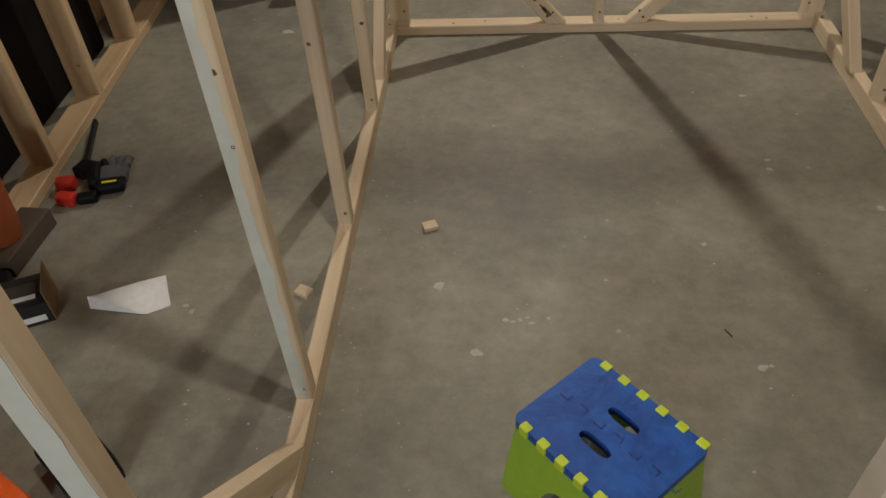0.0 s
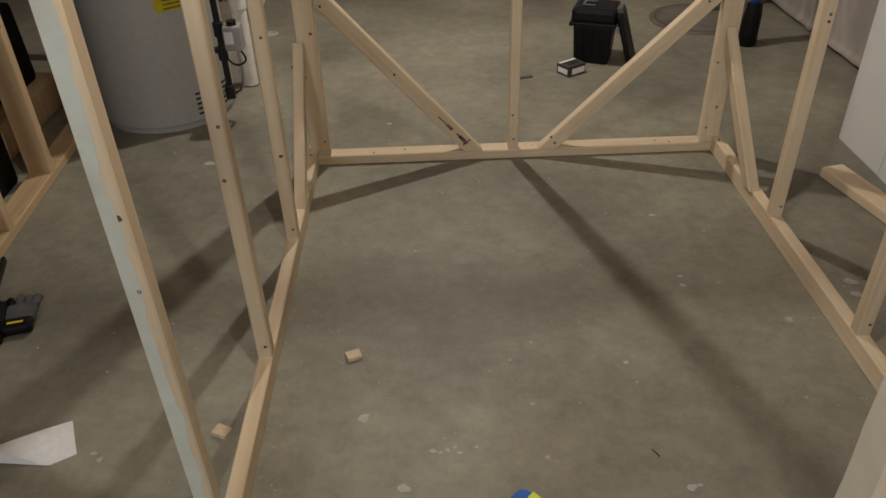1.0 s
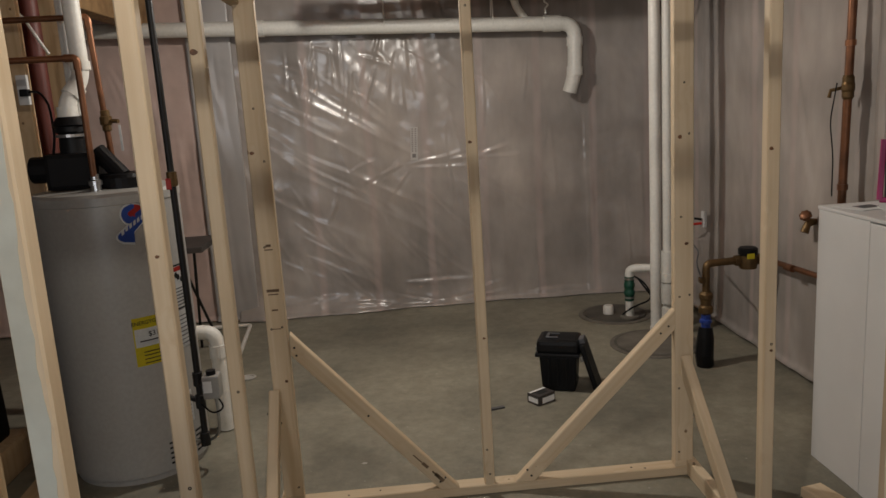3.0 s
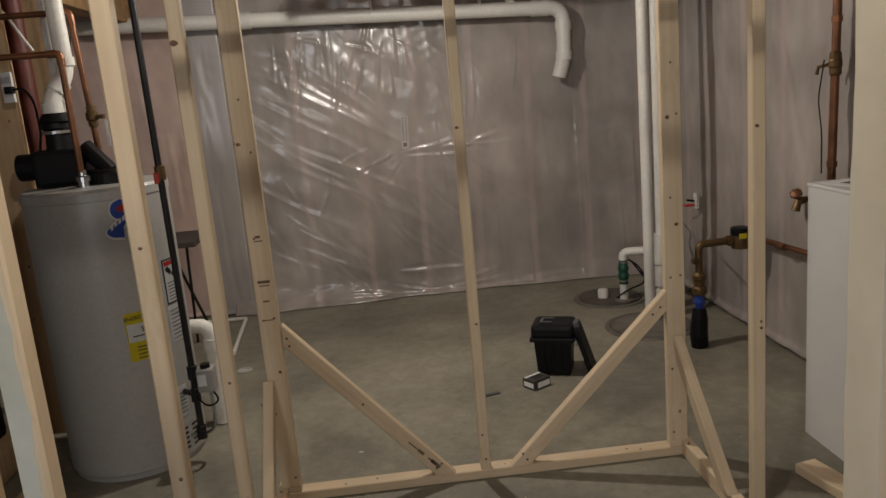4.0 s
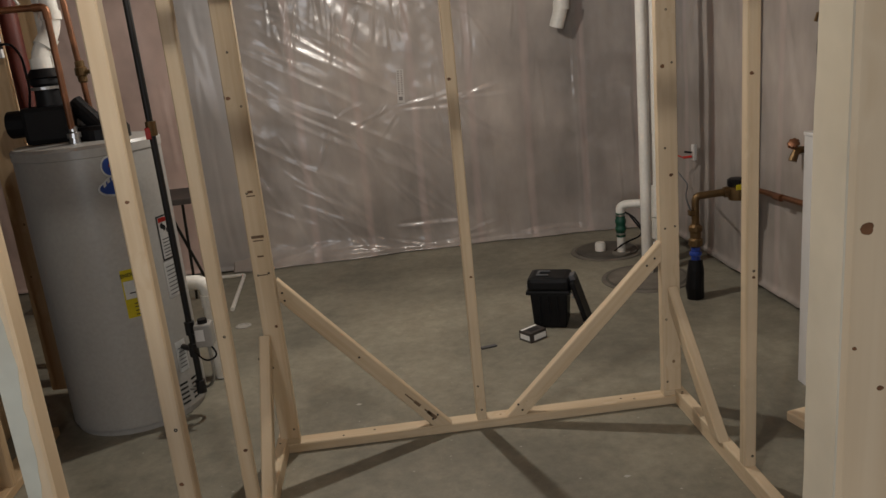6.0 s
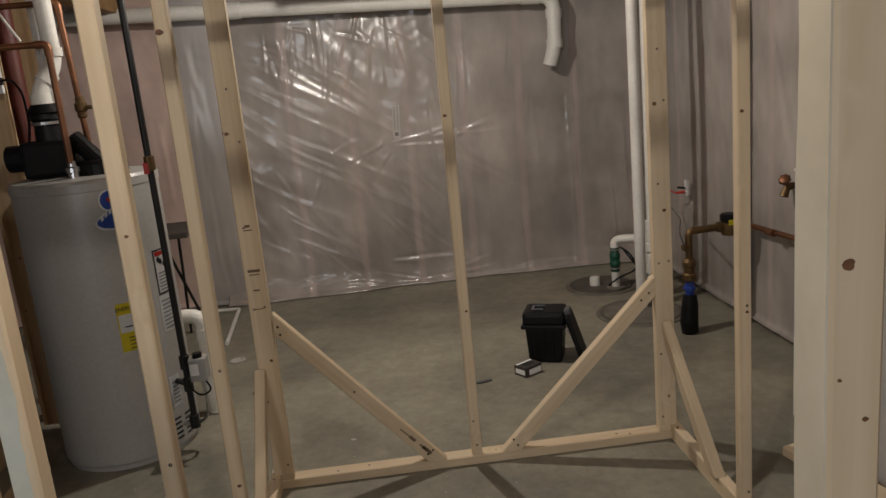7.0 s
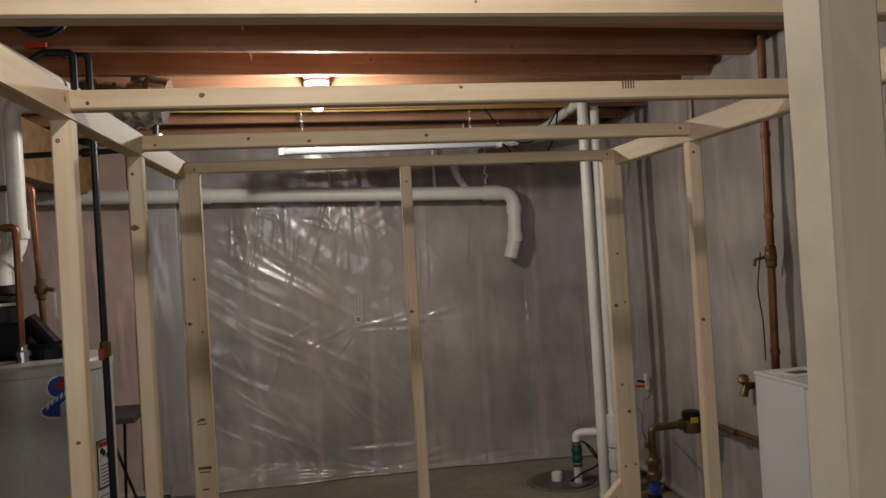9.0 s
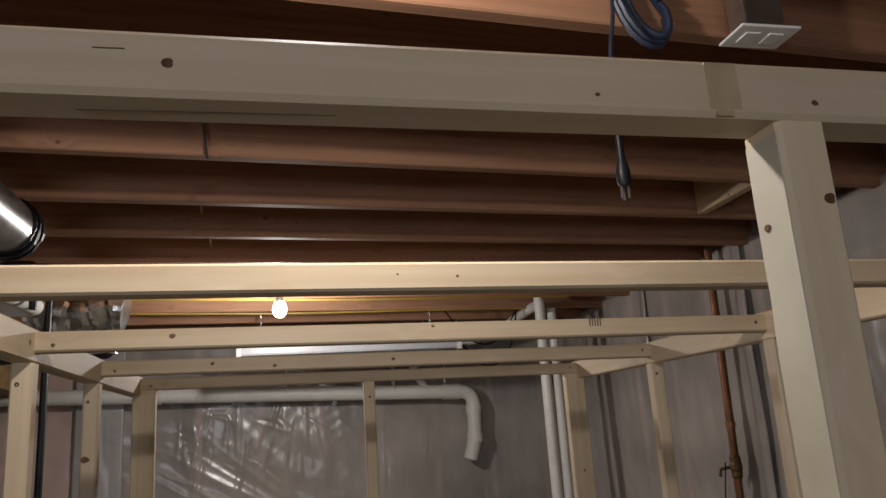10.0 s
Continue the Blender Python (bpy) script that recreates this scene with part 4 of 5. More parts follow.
part("cover", boxed((-1.845, 0.745, 1.575), (-1.80, 0.765, 1.70), 0.003), WHITEP, outlet)
part("cord", tube(bmesh.new(), [(-1.81, 0.74, 1.625), (-1.74, 0.70, 1.63), (-1.68, 0.64, 1.57), (-1.66, 0.60, 1.44), (-1.66, 0.56, 1.37)], 0.005, 8, 0.04), BLACKP, outlet)
part("plug", boxed((-1.825, 0.715, 1.61), (-1.79, 0.745, 1.64), 0.004), BLACKP, outlet)
wire = thing("cable", "loose white cable looping down by the red post", "cable", (-1.8, 0.9, 1.8))
part("wire", tube(bmesh.new(), [(-2.1, 0.9, 2.03), (-1.85, 0.88, 1.99), (-1.78, 0.88, 1.85), (-1.745, 0.88, 1.79)], 0.006, 8, 0.08), PVC, wire)

tb = thing("folding_table", "small brown folding table with dark thin metal legs", "table", (-1.7, 2.1, 0))
part("tabletop", boxed((-2.0, 1.86, 0.68), (-1.46, 2.3, 0.715), 0.006), CARD, tb)
for a, b in (((-1.52, 1.9, 0.68), (-1.62, 2.2, 0.0)), ((-1.62, 1.9, 0.68), (-1.50, 2.2, 0.0)), ((-1.95, 1.9, 0.68), (-1.85, 2.2, 0.0)), ((-1.85, 1.9, 0.68), (-1.97, 2.2, 0.0))):
    part("leg", tube(bmesh.new(), [a, b], 0.009, 10), IRON, tb)

tb.location += Vector((0.022, 0, 0.008))

# behind the open studs: a near-black box, a crate and a bag
dbox = thing("dark_box", "large near-black box filling the space behind the open studs", "chest", (-2.32, -0.88, 0))
part("body", boxed((-2.75, -1.74, 0.0), (-1.905, -0.03, 0.98), 0.02), NEARBLACK, dbox)
part("lid", boxed((-2.765, -1.755, 0.985), (-1.89, -0.015, 1.14), 0.03), NEARBLACK, dbox)
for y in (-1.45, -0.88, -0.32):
    part("rib", boxed((-1.904, y - 0.03, 0.02), (-1.893, y + 0.03, 0.97), 0.004), NEARBLACK, dbox)
for lo, hi, lab_, nm, mt in (((-2.5, 0.1, 0), (-2.0, 0.7, 0.16), "low wooden crate on the slab", "crate", WALLWOOD),
                        ((-2.45, 0.12, 0.16), (-2.05, 0.62, 0.5), "dark bag resting on a crate", "bag", NEARBLACK)):
    bm = boxed(lo, hi, 0.03)
    bmesh.ops.subdivide_edges(bm, edges=list(bm.edges), cuts=3, use_grid_fill=True)
    for v in bm.verts:
        v.co += noise.noise_vector(v.co * 4) * (0.02 if nm != "crate" else 0.002) * min(1, v.co.z * 10)
    tagged(part(nm, bm, mt, None, "", True), lab_, nm.replace("_", " "))

# ---------------- ceiling: lamps, ducts, cords ----------------
def bulb_fixture(x, y, z):
    """A bare bulb whose middle hangs at z below a porcelain holder, with a short stem where it hangs low."""
    f = thing("ceiling_lamp", "bare glowing bulb in a white porcelain holder", "ceiling lamp", (x, y, JOIST), group="bare bulbs")
    top = z + 0.064
    part("holder", lathe(bmesh.new(), [(0.022, 0.0), (0.03, 0.003), (0.034, 0.02), (0.056, JOIST - top - 0.012), (0.056, JOIST - top)], (x, y, top), 24), WHITEP, f, smooth=True)
    g = part("bulb", lathe(bmesh.new(), [(0.004, -0.038), (0.019, -0.034), (0.030, -0.02), (0.034, 0.0), (0.029, 0.024), (0.017, 0.046), (0.013, 0.066)], (x, y, z), 20), BULBGLASS, f, smooth=True)
    g.visible_shadow = False
    return f


lamps = [bulb_fixture(*place) for place in (BULB_FAR, BULB_NEAR)]
part("bulb_base", lathe(bmesh.new(), [(0.021, 0.034), (0.0245, 0.036), (0.023, 0.044), (0.018, 0.056), (0.016, 0.062)], BULB_FAR, 24), WHITEP, lamps[0], "opaque white base", True)

for x, ya, yb in ((-0.307, 0.847, 1.203),):
    tagged(board("lamp_block", (x, ya, JOIST + 0.019), (x, yb, JOIST + 0.019), 0.12, 0.038, FIR, None), "timber block between joists that carries a lamp", "blocking", kind="structure")
strip = thing("strip_light", "unlit white shop light hung on chains", "ceiling lamp", (0.07, 1.735, 2.18))
part("diffuser", boxed((-0.548, 1.700, 2.152), (0.722, 1.770, 2.214), 0.014), TUBE, strip, "white diffuser")
part("housing", boxed((-0.552, 1.712, 2.216), (0.725, 1.758, 2.240), 0.003), WHITEP, strip)
for x in (-0.553, 0.708):
    part("end_cap", boxed((x - 0.004, 1.696, 2.148), (x + 0.024, 1.774, 2.21), 0.003), WHITEP, strip)
for x in (-0.42, 0.55):
    bm = bmesh.new()
    for i in range(9):
        z = 2.215 + 0.021 * i
        pts = [(x + (0.006 * math.cos(a) if i % 2 else 0), 1.735 + (0 if i % 2 else 0.006 * math.cos(a)), z + 0.014 * math.sin(a)) for a in [k * math.pi / 5 for k in range(11)]]
        tube(bm, pts, 0.0018, 6)
    part("chain", bm, STEEL, strip)
for x, y, lab_, pts in ((0.9, 1.6, "black power cord drooping from the strip light", [(0.70, 1.73, 2.18), (0.77, 1.73, 2.17), (0.84, 1.74, 2.05), (0.98, 1.75, 2.04), (1.08, 1.75, 2.18), (1.12, 1.76, 2.40)]),
                   (0.8, 1.8, "thin black cable sagging below the joists", [(0.66, 1.77, 2.40), (0.80, 1.77, 2.20), (0.94, 1.77, 2.16), (1.05, 1.77, 2.26), (1.13, 1.77, 2.40)])):
    c = thing("cable", lab_, "cable", (x, y, 2.1))
    part("wire", tube(bmesh.new(), pts, 0.005, 8, 0.12), BLACKP, c, smooth=True)
strip.location += Vector((0.014, 0, 0))
hook = thing("pull_hook", "white hook hanging on a cord", "hook", (0.82, 2.56, 2.0))
part("cord", tube(bmesh.new(), [(0.82, 2.56, 2.39), (0.82, 2.56, 2.12)], 0.0025, 6), PVC, hook)
part("hook", tube(bmesh.new(), [(0.82, 2.56, 2.13), (0.805, 2.56, 2.09), (0.835, 2.56, 2.07), (0.81, 2.56, 2.045), (0.815, 2.56, 2.01)], 0.006, 8, 0.01), PVC, hook)
yc = thing("cable", "yellow electrical cable stapled under the joists", "cable", (0, 1.3, JOIST))
part("wire", tube(bmesh.new(), [(-1.1, 1.155, JOIST - 0.003), (-0.6, 1.20, JOIST - 0.004), (0.1, 1.26, JOIST - 0.012), (0.7, 1.315, JOIST - 0.004), (1.3, 1.365, JOIST - 0.003)], 0.0055, 8, 0.3), CABLEY, yc)
part("wire", tube(bmesh.new(), [(-1.1, 1.55, JOIST - 0.003), (-0.2, 1.63, JOIST - 0.014), (0.5, 1.695, JOIST - 0.004), (1.3, 1.76, JOIST - 0.003)], 0.0055, 8, 0.3), CABLEY, yc)

ductA = thing("round_duct", "round galvanised duct under the joists with a dark collar", "duct", (-1.6, -0.46, 2.26))
part("duct", tube(bmesh.new(), [(-1.05, -1.41, 2.60), (-1.05, -1.41, 2.28), (-1.035, -0.50, 2.275)], 0.076, 32, 0.12), STEEL, ductA, smooth=True)
bm = bmesh.new()
for i in range(4):
    tube(bm, [(-1.035, -0.525 + 0.016 * i, 2.275), (-1.035, -0.511 + 0.016 * i, 2.275)], 0.081 + 0.005 * (i % 2), 28)
for v in bm.verts:
    v.co += noise.noise_vector(v.co * 30) * 0.004
part("collar", bm, BLACKP, ductA, "crumpled black collar")
ductB = thing("flex_duct", "crinkled foil flexible duct bulging below the joists", "duct", (-1.1, 0.8, 2.25))
n = 22
pts = [(-1.36 + 0.40 * i / n, 0.82, 2.27 + 0.015 * math.sin(i * 0.4)) for i in range(n + 1)]
bm = tube(bmesh.new(), pts, [0.10 + 0.006 * (i % 2) + 0.006 * math.sin(i * 1.7) for i in range(n + 1)], 28)
for v in bm.verts:
    v.co += noise.noise_vector(v.co * 16) * 0.006
part("duct", bm, FOIL, ductB)
part("collar", tube(bmesh.new(), [(-1.06, 0.862, 2.33), (-1.06, 0.862, 2.46)], 0.06, 24), STEEL, ductB, smooth=True)

far = thing("drain_pipe", "long white plastic drain pipe along the plastic-covered wall", "pipe", (-1, 2.68, 2.0))
part("pipe", tube(bmesh.new(), [(-4.1, 2.67, 2.133), (1.02, 2.67, 1.950), (1.012, 2.67, 1.62), (0.975, 2.69, 1.49)], 0.049, 24, 0.1), PVC, far, smooth=True)
for a, b in (((-1.22, 2.67, 2.030), (-1.08, 2.67, 2.025)), ((0.80, 2.67, 1.958), (0.92, 2.67, 1.954)), ((1.017, 2.67, 1.86), (1.016, 2.67, 1.80)), ((1.012, 2.67, 1.66), (1.011, 2.67, 1.60))):
    part("coupling", tube(bmesh.new(), [a, b], 0.0555, 24), PVC, far, smooth=True)
for x in (-2.2, -0.28, 0.45):
    z = 2.133 - (x + 4.1) * 0.036
    part("hanger", tube(bmesh.new(), [(x, 2.67, z + 0.4), (x, 2.72, z), (x, 2.67, z - 0.053), (x, 2.618, z), (x, 2.66, z + 0.4)], 0.005, 6, 0.03), PVC, far)
part("vent_branch", tube(bmesh.new(), [(0.70, 2.67, 1.965), (0.62, 2.67, 2.075), (0.60, 2.67, 2.15)], 0.026, 16, 0.03), PVC, far, smooth=True)
part("branch_cap", tube(bmesh.new(), [(0.602, 2.67, 2.13), (0.599, 2.67, 2.17)], 0.031, 16), PVC, far, smooth=True)
far.location += Vector((0.018, 0, 0))
over = thing("drain_pipe", "white plastic branch pipe under the joists behind the shop light", "pipe", (0.95, 2.45, 2.3))
part("pipe", tube(bmesh.new(), [(0.62, 2.45, 2.27), (1.02, 2.45, 2.29), (1.205, 2.30, 2.36), (1.205, 1.66, 2.38)], 0.028, 16, 0.05), PVC, over, smooth=True)
for a, b in (((0.70, 2.45, 2.273), (0.76, 2.45, 2.277)), ((0.97, 2.45, 2.287), (1.03, 2.445, 2.292))):
    part("coupling", tube(bmesh.new(), [a, b], 0.034, 16), PVC, over, smooth=True)
for x in (0.66, 0.9):
    part("hanger", tube(bmesh.new(), [(x, 2.45, 2.44), (x, 2.48, 2.28), (x, 2.45, 2.25), (x, 2.42, 2.28), (x, 2.45, 2.44)], 0.004, 6), PVC, over)
TAGPAPER = material("thin_tag_paper", (0.50, 0.47, 0.44), 0.6, wear=0.08)
TAGINK = material("faded_tag_ink", (0.20, 0.18, 0.17), 0.7)
tape = thing("paper_strip", "narrow white paper tag stuck on the plastic", "tag", (-0.135, 2.74, 1.2))
tag_y = min((main_sheet.matrix_world @ v.co).y for v in main_sheet.data.vertices if abs(v.co.x + U0 + 0.110) < 0.04 and abs(v.co.z - 1.195) < 0.13)
TAG = pose(-0.110, tag_y - 0.002, 1.195, 0, 3, 0)
part("sheet", put(boxed((-0.026, -0.001, -0.118), (0.026, 0.001, 0.118)), TAG), TAGPAPER, tape)
for i in range(11):
    for dx in (-0.012, 0.011):
        part("print_bar", put(boxed((dx - 0.005, -0.0025, -0.055 + 0.0155 * i), (dx + 0.005, -0.0015, -0.048 + 0.0155 * i)), TAG), TAGINK, tape)
part("print_bar", put(boxed((-0.014, -0.0025, -0.098), (0.012, -0.0015, -0.072)), TAG), TAGINK, tape)

cord = thing("extension_cord", "coiled dark blue cord hung on a joist, plug dangling", "extension cord", (0.3, -1.5, 2.3))
pts = []
for k in range(3):
    for i in range(18):
        a = 2 * math.pi * i / 18
        pts.append((0.357 + (0.036 + 0.004 * k) * math.cos(a) - 0.028 * math.sin(a), -1.520 + 0.011 * k + 0.005 * math.sin(a * 2), 2.425 + (0.076 + 0.004 * k) * math.sin(a)))
part("coil", tube(bmesh.new(), pts, 0.0075, 8), CABLEB, cord, smooth=True)
part("lead", tube(bmesh.new(), [(0.335, -1.52, 2.48), (0.283, -1.54, 2.42), (0.262, -1.58, 2.35), (0.232, -1.605, 2.26), (0.224, -1.615, 2.105)], 0.0038, 8, 0.05), CABLEB, cord, smooth=True)
PLUG = Vector((0.224, -1.615, 2.050))
plug = part("plug", lathe(bmesh.new(), [(0.0045, 0.058), (0.0065, 0.052), (0.0052, 0.046), (0.0065, 0.040), (0.0052, 0.034), (0.0065, 0.028), (0.0055, 0.022), (0.0075, 0.012), (0.0112, -0.004), (0.0115, -0.022), (0.0092, -0.030)], PLUG, 16), BLACKP, cord, smooth=True)
for dx in (-0.006, 0.006):
    part("prong", boxed(PLUG + Vector((dx - 0.0008, -0.0035, -0.050)), PLUG + Vector((dx + 0.0008, 0.0035, -0.029))), STEEL, plug)
part("prong", tube(bmesh.new(), [PLUG + Vector((0, 0.007, -0.029)), PLUG + Vector((0, 0.007, -0.052))], 0.0022, 8), STEEL, plug)
jb = thing("junction_box", "grey box with white cover plate on a joist", "outlet", (0.68, -1.445, 2.4000))
part("box", boxed((0.615, -1.475, 2.4000), (0.700, -1.420, 2.5100), 0.004), STEEL, jb)
part("cover", boxed((0.595, -1.490, 2.3920), (0.722, -1.408, 2.3980), 0.003), WHITEP, jb)
part("socket", boxed((0.618, -1.468, 2.3895), (0.648, -1.430, 2.3925), 0.001), WHITEP, jb)
part("socket", boxed((0.668, -1.468, 2.3895), (0.698, -1.430, 2.3925), 0.001), WHITEP, jb)
part("cable", tube(bmesh.new(), [(0.63, -1.445, 2.4900), (0.55, -1.455, 2.5100), (0.48, -1.445, 2.5000), (0.40, -1.435, 2.5300)], 0.006, 8, 0.05), PVC, jb)
jb.location += Vector((-0.062, -0.067, -0.034))
for i, (x, y) in enumerate(((-0.50, -0.80), (-0.555, -0.34), (-0.56, 0.07), (-0.57, 0.47), (-0.50, -1.60))):
    nb = tagged(part("wire_hanger", tube(bmesh.new(), [(x - 0.015, y, 2.62), (x, y, 2.46), (x + 0.012, y - 0.01, 2.36)], 0.0035, 6), STEEL), "bent wire hanger poking down between the joists", "hanger", "wire hangers")
blk = board("joist_blocking", (1.22, -0.592, JOIST + 0.10), (1.22, -0.240, JOIST + 0.10), 0.038, 0.2, WALLWOOD, None)
tagged(blk, "pale timber block between two joists", "blocking", kind="structure")

# ---------------- sump corner and water service ----------------
DARKLID = material("dark_pit_lid", (0.105, 0.093, 0.076), 0.7, color2=(0.065, 0.058, 0.048), scale=9, bump=0.2)


def pit(x, y, r, lab_, lid_mat, open_joint):
    t = thing("sump_pit", lab_, "sump pit", (x, y, 0))
    part("rim", lathe(bmesh.new(), [(r + 0.03, 0.0), (r + 0.028, 0.006), (r, 0.008), (r - 0.004, 0.002)], (x, y, 0.001), 48), PITLID, t)
    if open_joint:
        part("joint", lathe(bmesh.new(), [(r + 0.005, 0.004), (r + 0.005, 0.0095), (r - 0.013, 0.0095), (r - 0.013, 0.004)], (x, y, 0.001), 48), DARKLID, t, "dark open joint round the lid")
    part("lid", lathe(bmesh.new(), [(r - 0.008, 0.002), (r - 0.012, 0.012), (r * 0.5, 0.014), (0.02, 0.014)], (x, y, 0.002), 48), lid_mat, t)
    return t


p1 = pit(1.144, 2.205, 0.212, "round dark sump lid set in the slab", DARKLID, False)
part("vent_cap", lathe(bmesh.new(), [(0.035, 0), (0.035, 0.05), (0.03, 0.06), (0.01, 0.062)], (1.095, 2.19, 0.012), 20), PVC, p1, smooth=True)
p2 = pit(1.19, 1.55, 0.235, "second round dark pit lid around the drain pipe", PITLID, True)
pump = thing("sump_discharge", "sump discharge pipe with green rubber check valve", "pipe", (1.16, 2.12, 0))
part("flange", lathe(bmesh.new(), [(0.06, 0), (0.06, 0.01), (0.035, 0.014)], (1.16, 2.12, 0.014), 20), PITLID, pump)
part("riser", tube(bmesh.new(), [(1.16, 2.12, 0.015), (1.16, 2.12, 0.14)], 0.026, 18), PVC, pump, smooth=True)
part("check_valve", lathe(bmesh.new(), [(0.030, 0), (0.030, 0.035), (0.035, 0.042), (0.035, 0.062), (0.031, 0.068), (0.031, 0.085), (0.035, 0.092), (0.035, 0.115), (0.030, 0.122), (0.030, 0.16)], (1.16, 2.12, 0.13), 20), GREENR, pump, smooth=True)
for z in (0.145, 0.27):
    part("hose_clamp", lathe(bmesh.new(), [(0.030, 0), (0.0325, 0.001), (0.0325, 0.012), (0.030, 0.013)], (1.16, 2.12, z), 20), STEEL, pump)
part("elbow", tube(bmesh.new(), [(1.16, 2.12, 0.28), (1.16, 2.12, 0.345), (1.33, 2.05, 0.35), (1.33, 1.84, 0.36)], 0.027, 18, 0.06), PVC, pump, smooth=True)
for pts in ([(1.12, 2.16, 0.02), (1.16, 2.06, 0.10), (1.28, 2.0, 0.16), (1.24, 2.05, 0.26), (1.18, 2.08, 0.30)], [(1.20, 2.08, 0.29), (1.25, 2.0, 0.20), (1.30, 2.0, 0.15), (1.36, 2.0, 0.2)]):
    part("cord", tube(bmesh.new(), pts, 0.006, 8, 0.06), BLACKP, pump)
pump.location += Vector((0.042, -0.05, 0))
v1 = thing("drain_stack", "white plastic pipe rising from the pit to the joists", "pipe", (1.2, 1.62, 0))
part("pipe", tube(bmesh.new(), [(1.205, 1.62, 0.0), (1.205, 1.62, 2.6)], 0.031, 20), PVC, v1, smooth=True)
for z in (0.016, 2.2):
    part("coupling", tube(bmesh.new(), [(1.205, 1.62, z), (1.205, 1.62, z + 0.07)], 0.0345, 20), PVC, v1, smooth=True)
v2 = thing("drain_stack", "white plastic riser with couplings beside the first stack", "pipe", (1.325, 1.8, 0))
part("pipe", tube(bmesh.new(), [(1.325, 1.80, 0.0), (1.325, 1.80, 2.384)], 0.027, 20), PVC, v2, smooth=True)
for z0, z1, r in ((0.02, 0.14, 0.036), (0.17, 0.30, 0.04), (0.31, 0.36, 0.045), (0.36, 0.50, 0.038)):
    part("coupling", tube(bmesh.new(), [(1.325, 1.80, z0), (1.325, 1.80, z1)], r, 20), PVC, v2, smooth=True)

v1.location += Vector((0.014, 0, 0))
v2.location += Vector((0.032, 0, 0))
ms = thing("water_service", "copper water service with brass meter and black-wrapped riser", "water meter", (1.308, 1.15, 0))
bm = tube(bmesh.new(), [(1.298, 1.13, 0.0), (1.293, 1.13, 0.06), (1.303, 1.14, 0.15), (1.308, 1.15, 0.205)], [0.045, 0.048, 0.044, 0.036], 18)
part("wrap", bm, BLACKP, ms, "black plastic sleeve")
part("blue_fitting", lathe(bmesh.new(), [(0.024, 0), (0.024, 0.03), (0.032, 0.034), (0.032, 0.05), (0.024, 0.055), (0.024, 0.085)], (1.308, 1.15, 0.20), 18), material("blue_coupling", (0.02, 0.06, 0.35), 0.4), ms)
part("ground_clamp", boxed((1.268, 1.125, 0.455), (1.298, 1.16, 0.485), 0.005), BRASS, ms)
part("ground_wire", tube(bmesh.new(), [(1.275, 1.13, 0.485), (1.25, 1.14, 0.56), (1.31, 1.25, 0.60), (1.42, 1.7, 0.60)], 0.004, 8, 0.05), GREYP, ms)
part("riser_valve", lathe(bmesh.new(), [(0.026, 0), (0.038, 0.01), (0.038, 0.04), (0.028, 0.05), (0.03, 0.08), (0.036, 0.09), (0.036, 0.11), (0.022, 0.125)], (1.308, 1.15, 0.28), 18), BRASS, ms)
part("pipe", tube(bmesh.new(), [(1.308, 1.15, 0.39), (1.308, 1.15, 0.555), (1.50, 1.15, 0.56)], 0.020, 16, 0.03), BRASS, ms, smooth=True)
mt = part("meter", lathe(bmesh.new(), [(0.02, -0.055), (0.045, -0.05), (0.05, -0.01), (0.05, 0.015), (0.04, 0.02)], (1.535, 1.15, 0.565), 24), BRASS, ms)
part("meter_cap", lathe(bmesh.new(), [(0.044, 0.02), (0.05, 0.026), (0.05, 0.055), (0.042, 0.062), (0.01, 0.064)], (1.535, 1.15, 0.565), 24), BLACKP, mt)
part("meter_tag", boxed((1.505, 1.092, 0.575), (1.545, 1.097, 0.603), 0.002), YELLOW, mt)
for x in (1.475, 1.592):
    part("union_nut", tube(bmesh.new(), [(x - 0.012, 1.15, 0.56), (x + 0.012, 1.15, 0.56)], 0.029, 8), BRASS, ms)
part("pipe", tube(bmesh.new(), [(1.585, 1.15, 0.56), (1.62, 1.12, 0.562), (1.635, 0.62, 0.575), (1.64, 0.12, 0.58)], 0.0145, 14, 0.05), COPPER, ms, smooth=True)
part("pipe_collar", tube(bmesh.new(), [(1.612, 0.90, 0.568), (1.615, 0.84, 0.57)], 0.018, 14), COPPER, ms)
ms.location += Vector((0.016, 0, 0.004))
riser = thing("copper_pipe", "brown copper riser with a drain valve on the side wall", "pipe", (1.64, 0.45, 1.0))
part("pipe", tube(bmesh.new(), [(1.608, 0.45, 0.55), (1.644, 0.45, 2.42)], 0.0175, 16), COPPER, riser, smooth=True)
for z in (1.02, 1.44, 1.62, 1.98):
    xr = 1.608 + (z - 0.55) * 0.0193
    part("collar", tube(bmesh.new(), [(xr, 0.45, z - 0.012), (xr, 0.45, z + 0.012)], 0.022, 16), COPPER, riser)
vv = part("valve_body", lathe(bmesh.new(), [(0.019, -0.05), (0.024, -0.04), (0.024, -0.02), (0.027, -0.01), (0.027, 0.01), (0.024, 0.02), (0.024, 0.04), (0.019, 0.05)], (1.625, 0.45, 1.44), 18), BRASS, riser)
part("valve_handle", tube(bmesh.new(), [(1.615, 0.46, 1.44), (1.58, 0.50, 1.43), (1.575, 0.505, 1.40)], 0.008, 8), BRASS, vv)
part("ground_wire", tube(bmesh.new(), [(1.588, 0.47, 1.46), (1.572, 0.485, 1.30), (1.585, 0.475, 1.15), (1.585, 0.475, 0.98)], 0.003, 6, 0.04), BLACKP, riser)
riser.location += Vector((0.008, 0, 0))
